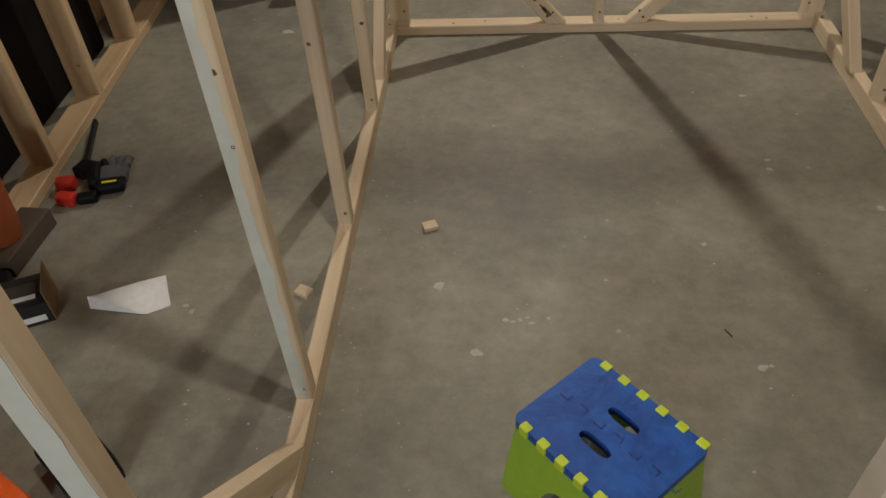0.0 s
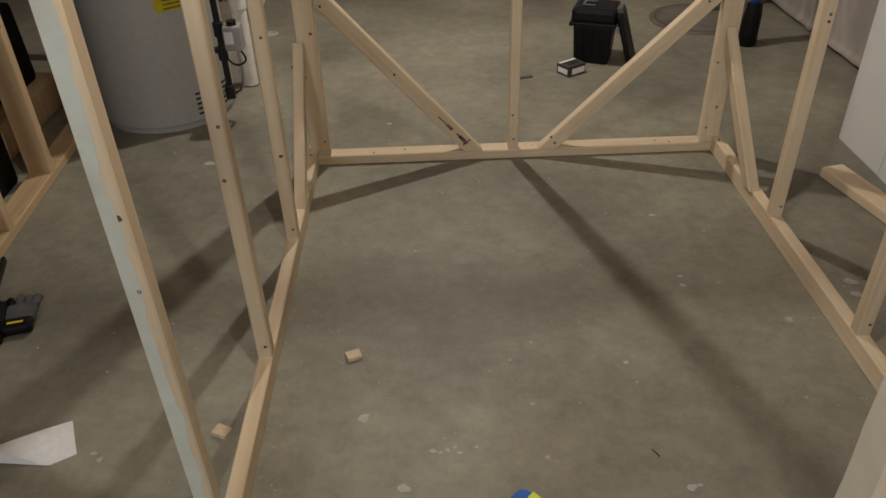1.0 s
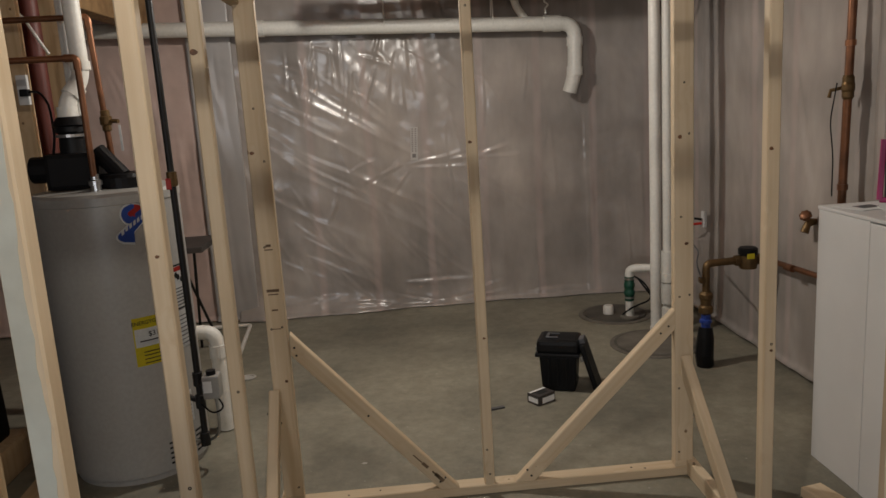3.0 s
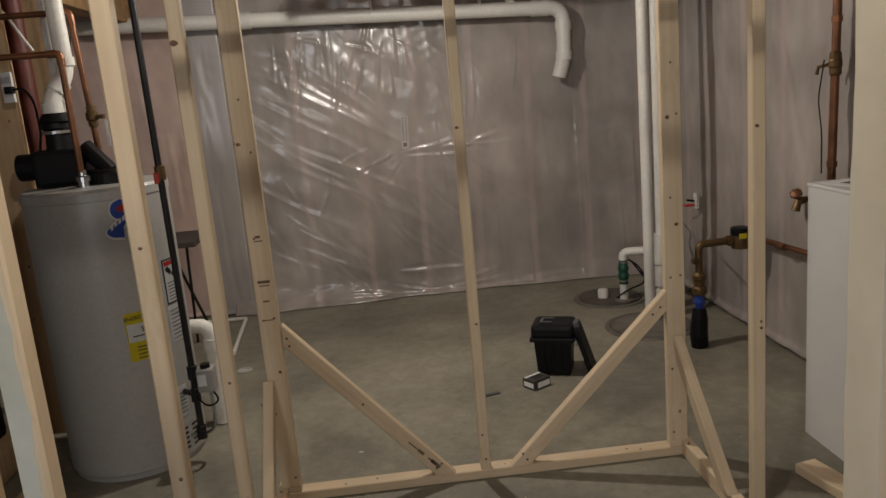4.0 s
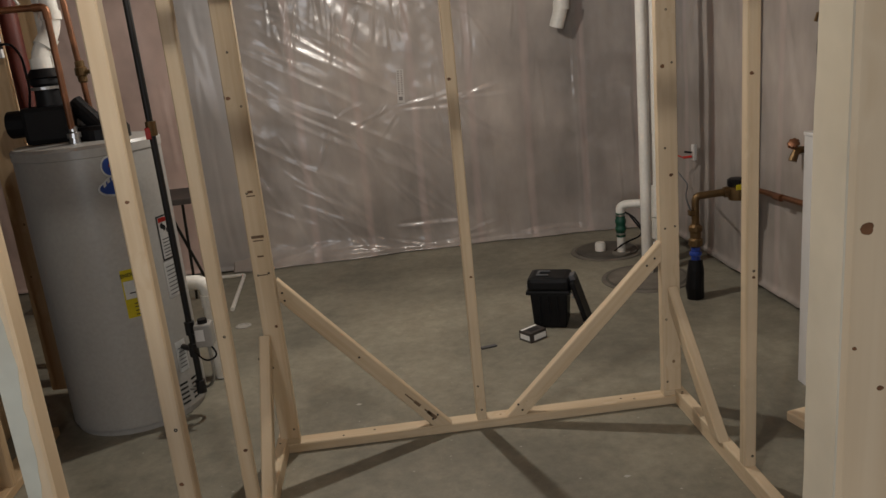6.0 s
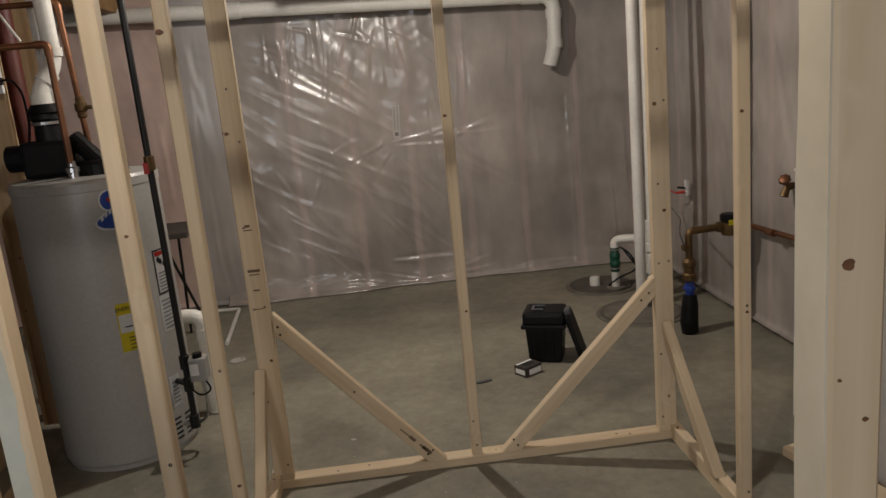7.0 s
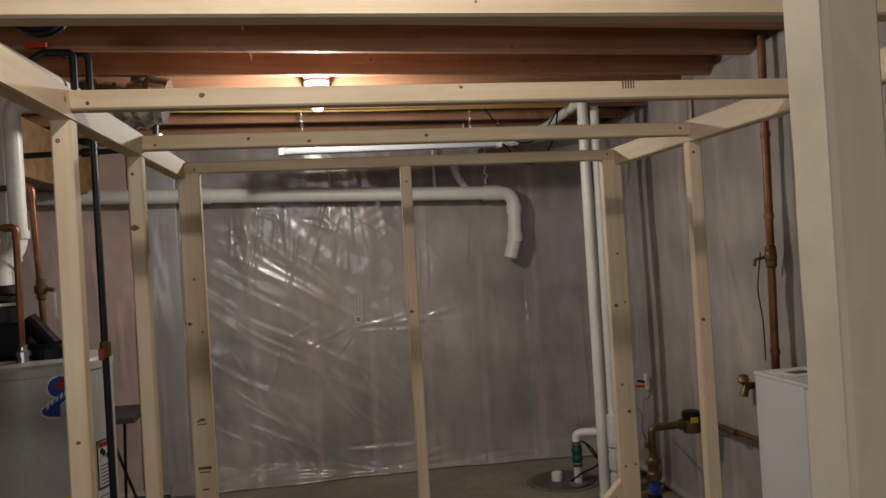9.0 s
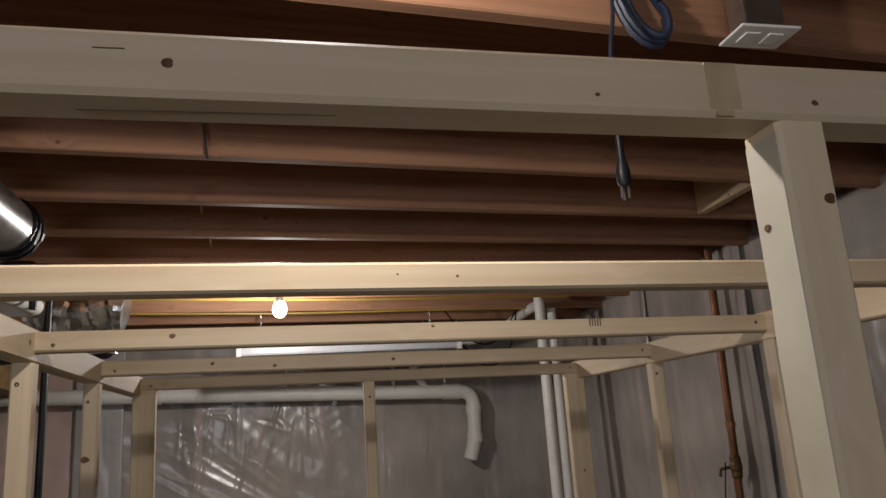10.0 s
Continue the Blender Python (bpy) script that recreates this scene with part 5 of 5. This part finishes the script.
bib = thing("hose_bib", "brass hose tap with a round rust-red handle", "tap", (1.66, 0.78, 0.82))
part("body", tube(bmesh.new(), [(1.705, 0.78, 0.815), (1.665, 0.78, 0.812), (1.645, 0.775, 0.765)], [0.014, 0.018, 0.019, 0.019, 0.018, 0.017, 0.018, 0.020], 12, 0.02), BRASS, bib)
part("stem", tube(bmesh.new(), [(1.668, 0.78, 0.815), (1.645, 0.765, 0.845)], 0.009, 10), BRASS, bib)
bm = bmesh.new()
for k in range(8):
    a = math.pi / 4 * k
    tube(bm, [(0.010 * math.cos(a), 0.010 * math.sin(a), 0), (0.024 * math.cos(a), 0.024 * math.sin(a), 0), (0.0285 * math.cos(a), 0.0285 * math.sin(a), 0)], [0.007, 0.009, 0.005], 8)
lathe(bm, [(0.010, -0.009), (0.022, -0.008), (0.024, 0.0), (0.021, 0.009), (0.007, 0.012)], n=20)
bm.transform(Matrix.Translation((1.640, 0.760, 0.850)) @ Vector((-0.6, -0.55, 0.6)).to_track_quat("Z", "Y").to_matrix().to_4x4())
part("handle", bm, COPPER, bib, "scalloped rust-red handle", True)
sw = thing("wall_switch", "small grey switch box on the side wall", "switch", (1.68, 2.45, 1.18))
part("box", boxed((1.63, 2.41, 1.12), (1.69, 2.48, 1.25), 0.004), WHITEP, sw)
part("toggle", boxed((1.622, 2.43, 1.165), (1.632, 2.46, 1.205), 0.002), GREYP, sw)
cl = thing("jumper_clamps", "red and black wire clamps on a wall socket", "clamp", (1.67, 2.1, 0.620))
part("socket", boxed((1.67, 2.0, 0.590), (1.69, 2.045, 0.690), 0.004), WHITEP, cl)
part("red_clamp", tube(bmesh.new(), [(1.665, 2.02, 0.615), (1.61, 2.03, 0.612)], 0.008, 8), RED, cl)
part("black_clamp", tube(bmesh.new(), [(1.665, 2.02, 0.640), (1.62, 2.03, 0.648)], 0.007, 8), BLACKP, cl)
part("wire", tube(bmesh.new(), [(1.61, 2.03, 0.612), (1.54, 2.08, 0.650), (1.50, 2.05, 0.620), (1.48, 1.95, 0.520)], 0.004, 8, 0.05), RED, cl)

# ---------------- white cabinet and what stands by it ----------------
cab = thing("cabinet", "tall plain white cabinet with a seamed side panel", "cabinet", (1.48, -0.2, 0))
part("side_panel", boxed((1.30, -0.243, 0.0), (1.318, 0.067, 1.0), 0.002), WHITEP, cab)
part("door", boxed((1.298, -0.53, 0.0), (1.318, -0.249, 0.995), 0.003), WHITEP, cab)
part("body", boxed((1.32, -0.528, 0.0), (1.66, 0.065, 0.995), 0.003), WHITEP, cab)
part("top", boxed((1.297, -0.532, 1.001), (1.66, 0.070, 1.015), 0.003), WHITEP, cab)
mag = thing("papers", "loose printed papers lying on the white cabinet", "papers", (1.45, -0.1, 1.022))
for i, (x, y, r) in enumerate(((1.42, -0.04, 12), (1.50, -0.16, -20), (1.43, -0.29, 35))):
    bm = boxed((-0.09, -0.07, 0), (0.09, 0.07, 0.002))
    bm.transform(pose(x, y, 1.016 + 0.0025 * i, 0, 0, r))
    sh = part("sheet", bm, PAPER, mag)
    bm = boxed((-0.05, -0.035, 0), (0.03, 0.02, 0.0008))
    bm.transform(pose(x, y, 1.0182 + 0.0025 * i, 0, 0, r))
    part("print_block", bm, GREYP, sh)
pk = thing("picture_frame", "empty magenta frame leaning on the wall", "picture frame", (1.60, 0.02, 1.015))
PF = [Vector((1.512, 0.03, 1.0165)), Vector((1.532, 0.05, 1.248)), Vector((1.682, -0.03, 1.246)), Vector((1.662, -0.05, 1.0165))]
for a, b in ((0, 1), (1, 2), (3, 2), (0, 3)):
    d = (PF[b] - PF[a]).normalized()
    ends = (PF[a] + d * 0.009, PF[b] - d * 0.009) if a + b in (3, 5) and a != 0 else (PF[a] + Vector((0, 0, 0.009)), PF[b])
    bar = board("frame_bar", ends[0], ends[1], 0.02, 0.012, PINK, pk, side=(0.3, 0.1, 1) if abs(d.z) < 0.5 else (1, -0.5, 0))
lum = tagged(board("loose_board", (1.62, -2.40, 0.0192), (1.136, -0.222, 0.0192), 0.089, 0.038, PINE, None), "loose length of pale two-by-four lying on the slab", "board")

# ---------------- on the floor ahead: tool box and small carton ----------------
tx = thing("tool_box", "black plastic tool box with a grey handle on its lid", "tool box", (0.47, 1.03, 0), -20)
M = pose(0.468, 1.035, 0, 0, 0, -21)


bm = boxed((-0.095, -0.08, 0.0), (0.095, 0.08, 0.19), 0.012)
for v in bm.verts:
    k = 0.88 + 0.12 * v.co.z / 0.19
    v.co.x *= k
    v.co.y *= k
part("body", put(bm, M), BLACKP, tx)
lid = part("lid", put(boxed((-0.106, -0.092, 0.198), (0.106, 0.092, 0.272), 0.022), M), BLACKP, tx)
part("rim", put(boxed((-0.112, -0.098, 0.186), (0.112, 0.098, 0.206), 0.006), M), BLACKP, tx)
bm = bmesh.new()
for lo, hi in (((-0.062, -0.045, 0.2725), (0.0, -0.035, 0.28)), ((-0.062, 0.018, 0.2725), (0.0, 0.028, 0.28)), ((-0.062, -0.036, 0.2725), (-0.048, 0.019, 0.28))):
    block(bm, lo, hi, 0.002)
part("handle", put(bm, M), GREYP, lid, "grey folding handle")
part("latch", put(boxed((-0.122, -0.018, 0.155), (-0.111, 0.018, 0.215), 0.003), M), STEEL, tx)
part("latch", put(boxed((0.111, -0.018, 0.155), (0.120, 0.018, 0.215), 0.003), M), GREYP, tx)
for xx in (-0.045, 0.0, 0.045):
    part("rib", put(boxed((xx - 0.004, -0.0855, 0.03), (xx + 0.004, -0.074, 0.18), 0.003), M), BLACKP, tx)
tx.location += Vector((0.03, -0.015, 0))
tray = thing("tool_tray", "black tool tray leaning against the tool box", "tray", (0.62, 0.97, 0), -20)
MT = pose(0.632, 0.955, 0.006, 0, -17, -21)
part("tray", put(boxed((-0.013, -0.075, 0.0), (0.013, 0.075, 0.25), 0.008), MT), BLACKP, tray)
part("catch", put(boxed((-0.022, -0.085, 0.17), (-0.010, -0.06, 0.20), 0.003), MT), STEEL, tray)
part("tray_grip", put(boxed((-0.018, -0.035, 0.245), (0.018, 0.035, 0.275), 0.006), MT), GREYP, tray)
tray.location += Vector((0.045, 0, 0))
ct = thing("carton", "small dark printed screw carton with pale labels", "carton", (0.345, 0.85, 0), 36)
MC = pose(0.345, 0.855, 0, 0, 0, 33)
part("box", put(boxed((-0.055, -0.04, 0), (0.055, 0.04, 0.05), 0.001), MC), CARD, ct)
part("label", put(boxed((-0.03, -0.0412, 0.008), (0.05, -0.0402, 0.036)), MC), PAPER, ct)
part("label", put(boxed((-0.0562, -0.034, 0.012), (-0.0552, 0.03, 0.036)), MC), PAPER, ct)
part("picture", put(boxed((-0.03, -0.02, 0.0502), (0.03, 0.02, 0.0512)), MC), INK, ct)
part("label", put(boxed((-0.05, 0.022, 0.0502), (0.05, 0.036, 0.0512)), MC), PAPER, ct)
ct.location += Vector((0.015, -0.01, 0))
leaf = tagged(part("offcut", put(boxed((-0.04, -0.012, 0), (0.04, 0.012, 0.008), 0.002), pose(0.13, 0.80, 0, 0, 0, 15)), GREYP), "small dark scrap lying on the slab", "scrap")

# ---------------- folding step stool ----------------
st = thing("step_stool", "folding plastic step stool, blue top on lime sides", "step stool", (-0.19, -1.89, 0), -49)
ST = pose(-0.172, -1.897, 0, 0, 0, -47.8)
SL, SW, SH = 0.135, 0.108, 0.228


def plate_with_slots(w, h, holes, z0, z1):
    """A rounded slab with oval hand holes."""
    bm = bmesh.new()
    loops = []
    r = 0.016
    loop = []
    for cx, cy, a0 in ((w - r, h - r, 0), (-w + r, h - r, 90), (-w + r, -h + r, 180), (w - r, -h + r, 270)):
        for i in range(5):
            a = math.radians(a0 + 22.5 * i)
            loop.append((cx + r * math.cos(a), cy + r * math.sin(a)))
    loops.append(loop)
    for cx, cy, lx, ly in holes:
        loops.append([(cx + lx * math.copysign(abs(math.cos(a)) ** 0.7, math.cos(a)), cy + ly * math.copysign(abs(math.sin(a)) ** 0.7, math.sin(a))) for a in [2 * math.pi * (i + 0.5) / 24 for i in range(24)]])
    edges = []
    for lp in loops:
        vs = [bm.verts.new((x, y, z1)) for x, y in lp]
        edges += [bm.edges.new((vs[i], vs[(i + 1) % len(vs)])) for i in range(len(vs))]
    bmesh.ops.triangle_fill(bm, use_beauty=True, use_dissolve=False, edges=edges)
    faces = list(bm.faces)
    ext = bmesh.ops.extrude_face_region(bm, geom=faces)
    for v in [g for g in ext["geom"] if isinstance(g, bmesh.types.BMVert)]:
        v.co.z = z0
    bmesh.ops.recalc_face_normals(bm, faces=list(bm.faces))
    return bm


top = part("top", put(plate_with_slots(SL, SW, [(0.0, 0.037, 0.034, 0.0115), (0.0, -0.037, 0.034, 0.0115)], SH - 0.022, SH), ST), BLUE, st, "scuffed blue plastic top")
bm = bmesh.new()
for i in range(7):
    x = -SL + 0.02 + i * 0.041
    s = 1 if i % 2 else -1
    block(bm, (x, s * 0.006 - 0.001, SH + 0.0002), (x + 0.019, s * 0.006 + 0.001, SH + 0.0012))
    block(bm, (x + 0.018, -0.0065, SH + 0.0002), (x + 0.0195, 0.0065, SH + 0.0012))
part("hinge_seam", put(bm, ST), material("blue_shadow_plastic", (0.008, 0.03, 0.18), 0.5), top)
for s in (-1, 1):
    for i in range(6):
        x = -SL + 0.022 + i * 0.0445
        part("hinge_tab", put(boxed((x, s * (SW - 0.004) - 0.009, SH - 0.02), (x + 0.021, s * (SW - 0.004) + 0.009, SH + 0.0025), 0.003), ST), TAB, top)


def side_leg(half, depth, flare, arch_w, arch_h):
    """A flared stool side with an arch cut from its foot; its outer face points to -y."""
    bm = bmesh.new()
    zt = SH - 0.02
    out = [(-half * 1.1, 0), (-arch_w, 0)]
    for i in range(1, 12):
        a = math.pi - math.pi * i / 12
        out.append((arch_w * math.cos(a), arch_h * math.sin(a)))
    out += [(arch_w, 0), (half * 1.1, 0), (half * 0.97, zt), (-half * 0.97, zt)]
    vs = [bm.verts.new((x, -depth - flare * (1 - z / zt), z)) for x, z in out]
    bm.faces.new(vs)
    ext = bmesh.ops.extrude_face_region(bm, geom=list(bm.faces))
    for v in [g for g in ext["geom"] if isinstance(g, bmesh.types.BMVert)]:
        v.co.y += 0.008
    bmesh.ops.recalc_face_normals(bm, faces=list(bm.faces))
    return bm


for a, half, depth, aw, ah in ((0, SL, SW - 0.004, 0.055, 0.13), (180, SL, SW - 0.004, 0.055, 0.13), (90, SW, SL - 0.004, 0.05, 0.09), (270, SW, SL - 0.004, 0.05, 0.09)):
    part("side", put(side_leg(half * 0.96, depth, 0.022, aw, ah), ST @ pose(0, 0, 0, 0, 0, a)), GREEN, st)

# ---------------- left floor: paper, glove, clamp, carton, bucket ----------------
bm = bmesh.new()
nx, ny = 16, 10
tip, back, far_edge, fore = Vector((-1.410, -1.400, 0.030)), Vector((-1.250, -1.290, 0.000)), Vector((-1.200, -1.400, 0.000)), Vector((-1.250, -1.430, 0.000))
grid = []
for j in range(ny + 1):
    row = []
    for i in range(nx + 1):
        u, w = i / nx, j / ny
        p = tip.lerp(back, u).lerp(tip.lerp(fore, min(1, u * 1.25)).lerp(far_edge, max(0, u * 5 - 4)), 1 - w)
        p.z += 0.004 * math.sin(math.pi * u) * math.sin(math.pi * w) + 0.0012 * math.sin(6 * u + 4 * w)
        row.append(bm.verts.new(p))
    grid.append(row)
foot = [bm.verts.new((v.co.x + 0.004 * (1 - i / nx), v.co.y - 0.014 * (1 - i / nx), 0.002)) for i, v in enumerate(grid[0])]
grid.insert(0, foot)
for a, b in zip(grid, grid[1:]):
    for i in range(nx):
        bm.faces.new((a[i], a[i + 1], b[i + 1], b[i]))
bmesh.ops.remove_doubles(bm, verts=list(bm.verts), dist=0.0004)
ext = bmesh.ops.extrude_face_region(bm, geom=list(bm.faces))
for v in [g for g in ext["geom"] if isinstance(g, bmesh.types.BMVert)]:
    v.co.z += 0.0008
bmesh.ops.recalc_face_normals(bm, faces=list(bm.faces))
sheet = tagged(part("paper_sheet", bm, PAPER), "curled white paper sheet lying on the slab", "paper")
GM = pose(-1.545, -0.875, 0, 0, 0, 14) @ Matrix.Scale(0.78, 4)
gl = thing("work_glove", "grey and black work glove lying on the slab", "glove", (-1.53, -0.86, 0))
bm = boxed((-0.055, -0.05, 0.002), (0.055, 0.05, 0.042), 0.018)
part("palm", put(bm, GM), GREYW, gl, smooth=True)
for i in range(4):
    a = -30 + 20 * i
    bm = tube(bmesh.new(), [(-0.04 + 0.027 * i, 0.045, 0.022), (-0.05 + 0.033 * i, 0.09, 0.026), (-0.055 + 0.036 * i, 0.125 - 0.012 * abs(i - 1), 0.016)], [0.016, 0.015, 0.011], 10)
    part("finger", put(bm, GM), GREYW if i else BLACKP, gl, smooth=True)
part("thumb", put(tube(bmesh.new(), [(-0.05, 0.0, 0.02), (-0.085, 0.04, 0.025), (-0.09, 0.075, 0.03)], [0.017, 0.016, 0.011], 10), GM), BLACKP, gl, smooth=True)
part("cuff", put(boxed((-0.058, -0.105, 0.002), (0.052, -0.045, 0.046), 0.016), GM), BLACKP, gl)
part("cuff_print", put(boxed((-0.03, -0.085, 0.046), (0.025, -0.073, 0.0472)), GM), YELLOW, gl)
cp = thing("bar_clamp", "black bar clamp with red pads on the slab", "clamp", (-1.66, -0.8, 0))
part("bar", put(boxed((-0.006, -0.17, 0.008), (0.006, 0.115, 0.028), 0.001), pose(-1.683, -0.715, 0.004, 4, 0, 13)), IRON, cp)
part("jaw", put(boxed((-0.018, -0.03, 0.0), (0.055, 0.03, 0.035), 0.008), pose(-1.655, -0.845, 0, 0, 0, -20)), BLACKP, cp)
part("grip", put(boxed((-0.02, -0.055, 0.0), (0.02, 0.055, 0.04), 0.014), pose(-1.60, -0.885, 0, 0, 0, 20)), BLACKP, cp)
part("pad", put(boxed((-0.028, -0.018, 0.0), (0.028, 0.018, 0.04), 0.008), pose(-1.675, -0.925, 0, 0, 0, 10)), RED, cp, "red pad")
part("pad", put(boxed((-0.028, -0.018, 0.0), (0.03, 0.018, 0.036), 0.008), pose(-1.645, -0.995, 0, 0, 0, -5)), RED, cp, "red pad")
part("screw_handle", put(boxed((-0.03, -0.016, 0.0), (0.03, 0.016, 0.03), 0.01), pose(-1.585, -0.985, 0, 0, 0, 15)), BLACKP, cp)
ob_ = thing("open_carton", "opened dark product carton with torn kraft flap", "carton", (-1.55, -1.5, 0))
MO = pose(-1.582, -1.432, 0, 0, 0, 24)
part("box", put(boxed((-0.085, -0.06, 0), (0.085, 0.06, 0.065), 0.001), MO), INK, ob_)
part("flap", put(boxed((0.0855, -0.06, 0.0), (0.088, 0.06, 0.105)), MO), CARDIN, ob_)
part("panel", put(boxed((-0.06, -0.04, 0.0655), (0.06, 0.03, 0.0665)), MO), CARD, ob_)
part("label", put(boxed((-0.05, -0.0612, 0.012), (0.07, -0.0602, 0.03)), MO), PAPER, ob_)
part("label", put(boxed((-0.02, -0.034, 0.0667), (0.06, -0.018, 0.0674)), MO), PAPER, ob_)
bk = thing("bucket", "rust-orange plastic tub by the open stud wall", "bucket", (-1.84, -1.19, 0))
part("tub", lathe(bmesh.new(), [(0.05, 0.0), (0.054, 0.01), (0.066, 0.20), (0.07, 0.202), (0.07, 0.21), (0.062, 0.21), (0.058, 0.19), (0.046, 0.02)], (-1.715, -1.205, 0.058), 28), material("rust_orange_plastic", (0.33, 0.075, 0.02), 0.5), bk, smooth=True)
bd = tagged(part("dark_block", put(boxed((-0.045, -0.11, 0), (0.045, 0.11, 0.058), 0.004), pose(-1.693, -1.19, 0.0, 0, 0, -4)), material("dark_stained_wood", (0.085, 0.06, 0.042), 0.7), None), "dark wooden block under the tub", "block")
bg = tagged(part("black_glove", put(boxed((-0.06, -0.035, 0), (0.06, 0.035, 0.045), 0.018), pose(-1.70, -1.36, 0, 0, 0, 20)), BLACKP, None, "", True), "crumpled black glove on the slab", "glove")
dr_ = thing("power_tool", "orange and black power tool lying outside the cage", "power tool", (-1.36, -1.95, 0))
part("body", put(boxed((-0.09, -0.035, 0), (0.09, 0.035, 0.07), 0.02), pose(-1.37, -1.95, 0, 0, 0, -30)), ORANGE, dr_)
part("grip", put(boxed((-0.03, -0.12, 0), (0.03, 0.0, 0.05), 0.018), pose(-1.38, -1.99, 0, 0, 0, -30)), BLACKP, dr_)
cs = tagged(part("tool_case", put(boxed((-0.075, -0.055, 0), (0.075, 0.055, 0.08), 0.012), pose(-1.225, -1.875, 0, 0, 0, -40)), BLACKP, None), "black plastic case lying beside the cage", "case")
for x, y, r, lab_ in ((-0.56, -1.10, 20, "splintered pine chip on the slab"), (-0.865, -1.352, -25, "square pine offcut on the slab")):
    tagged(part("wood_chip", put(boxed((-0.02, -0.016, 0), (0.02, 0.016, 0.012), 0.002), pose(x, y, 0, 0, 0, r)), PINE), lab_, "wood chip", "wood chips")

# dried paint spots and sawdust on the slab
rng = random.Random(11)
bm = bmesh.new()


def splat(x, y, r):
    k = rng.randint(6, 9)
    ph = rng.uniform(0, 6)
    ring = [bm.verts.new((x + r * (1 + 0.35 * math.sin(2.0 * a + ph)) * math.cos(a), y + r * (0.8 + 0.2 * math.sin(3 * a + ph)) * math.sin(a), 0.0012)) for a in [2 * math.pi * i / k for i in range(k)]]
    hub = bm.verts.new((x, y, 0.002))
    for i in range(k):
        bm.faces.new((ring[i], ring[(i + 1) % k], hub))


for x, y, r in ((-0.522, -1.323, 0.017), (-0.352, -1.437, 0.008), (-0.335, -1.442, 0.006), (-0.318, -1.436, 0.007), (-0.300, -1.428, 0.005), (-0.29, -1.446, 0.007), (-0.325, -1.40, 0.004), (-0.30, -1.385, 0.003), (0.41, -0.845, 0.011), (0.415, -0.80, 0.009), (0.165, -1.165, 0.009), (-0.087, -1.469, 0.008), (-0.42, -1.54, 0.014), (0.52, -0.84, 0.006), (0.91, -0.86, 0.02), (0.90, -0.92, 0.018), (0.96, -0.90, 0.01), (0.95, -0.84, 0.008), (0.66, -1.02, 0.014), (0.22, -1.57, 0.012), (0.24, -1.565, 0.006), (-1.16, -1.40, 0.008), (-1.14, -1.42, 0.01), (0.42, -0.45, 0.01), (-0.5, 0.35, 0.012), (-1.2, 0.05, 0.02), (-0.25, -1.43, 0.006), (-0.10, -1.30, 0.005)):
    splat(x, y, r)
for _ in range(260):
    splat(rng.uniform(-1.6, 1.2), rng.uniform(-2.2, 0.6), rng.choice((0.0012, 0.0015, 0.002, 0.0025, 0.0025, 0.004)))
for _ in range(160):
    splat(-0.80 + rng.choice((-1, 1)) * (0.02 + abs(rng.gauss(0, 0.09))), rng.uniform(-2.3, 0.0), rng.choice((0.0012, 0.0018, 0.0025)))
tagged(part("paint_spots", bm, SPOT), "pale dried paint spots and sawdust on the slab", "paint spots", kind="stuff")
tagged(part("loose_screw", put(tube(bmesh.new(), [(-0.012, 0, 0.002), (0.009, 0.0, 0.002), (0.012, 0, 0.002)], [0.0012, 0.0012, 0.002], 8), pose(0.165, -1.47, 0, 0, 0, -60)), IRON), "dark loose screw lying on the slab", "screw")
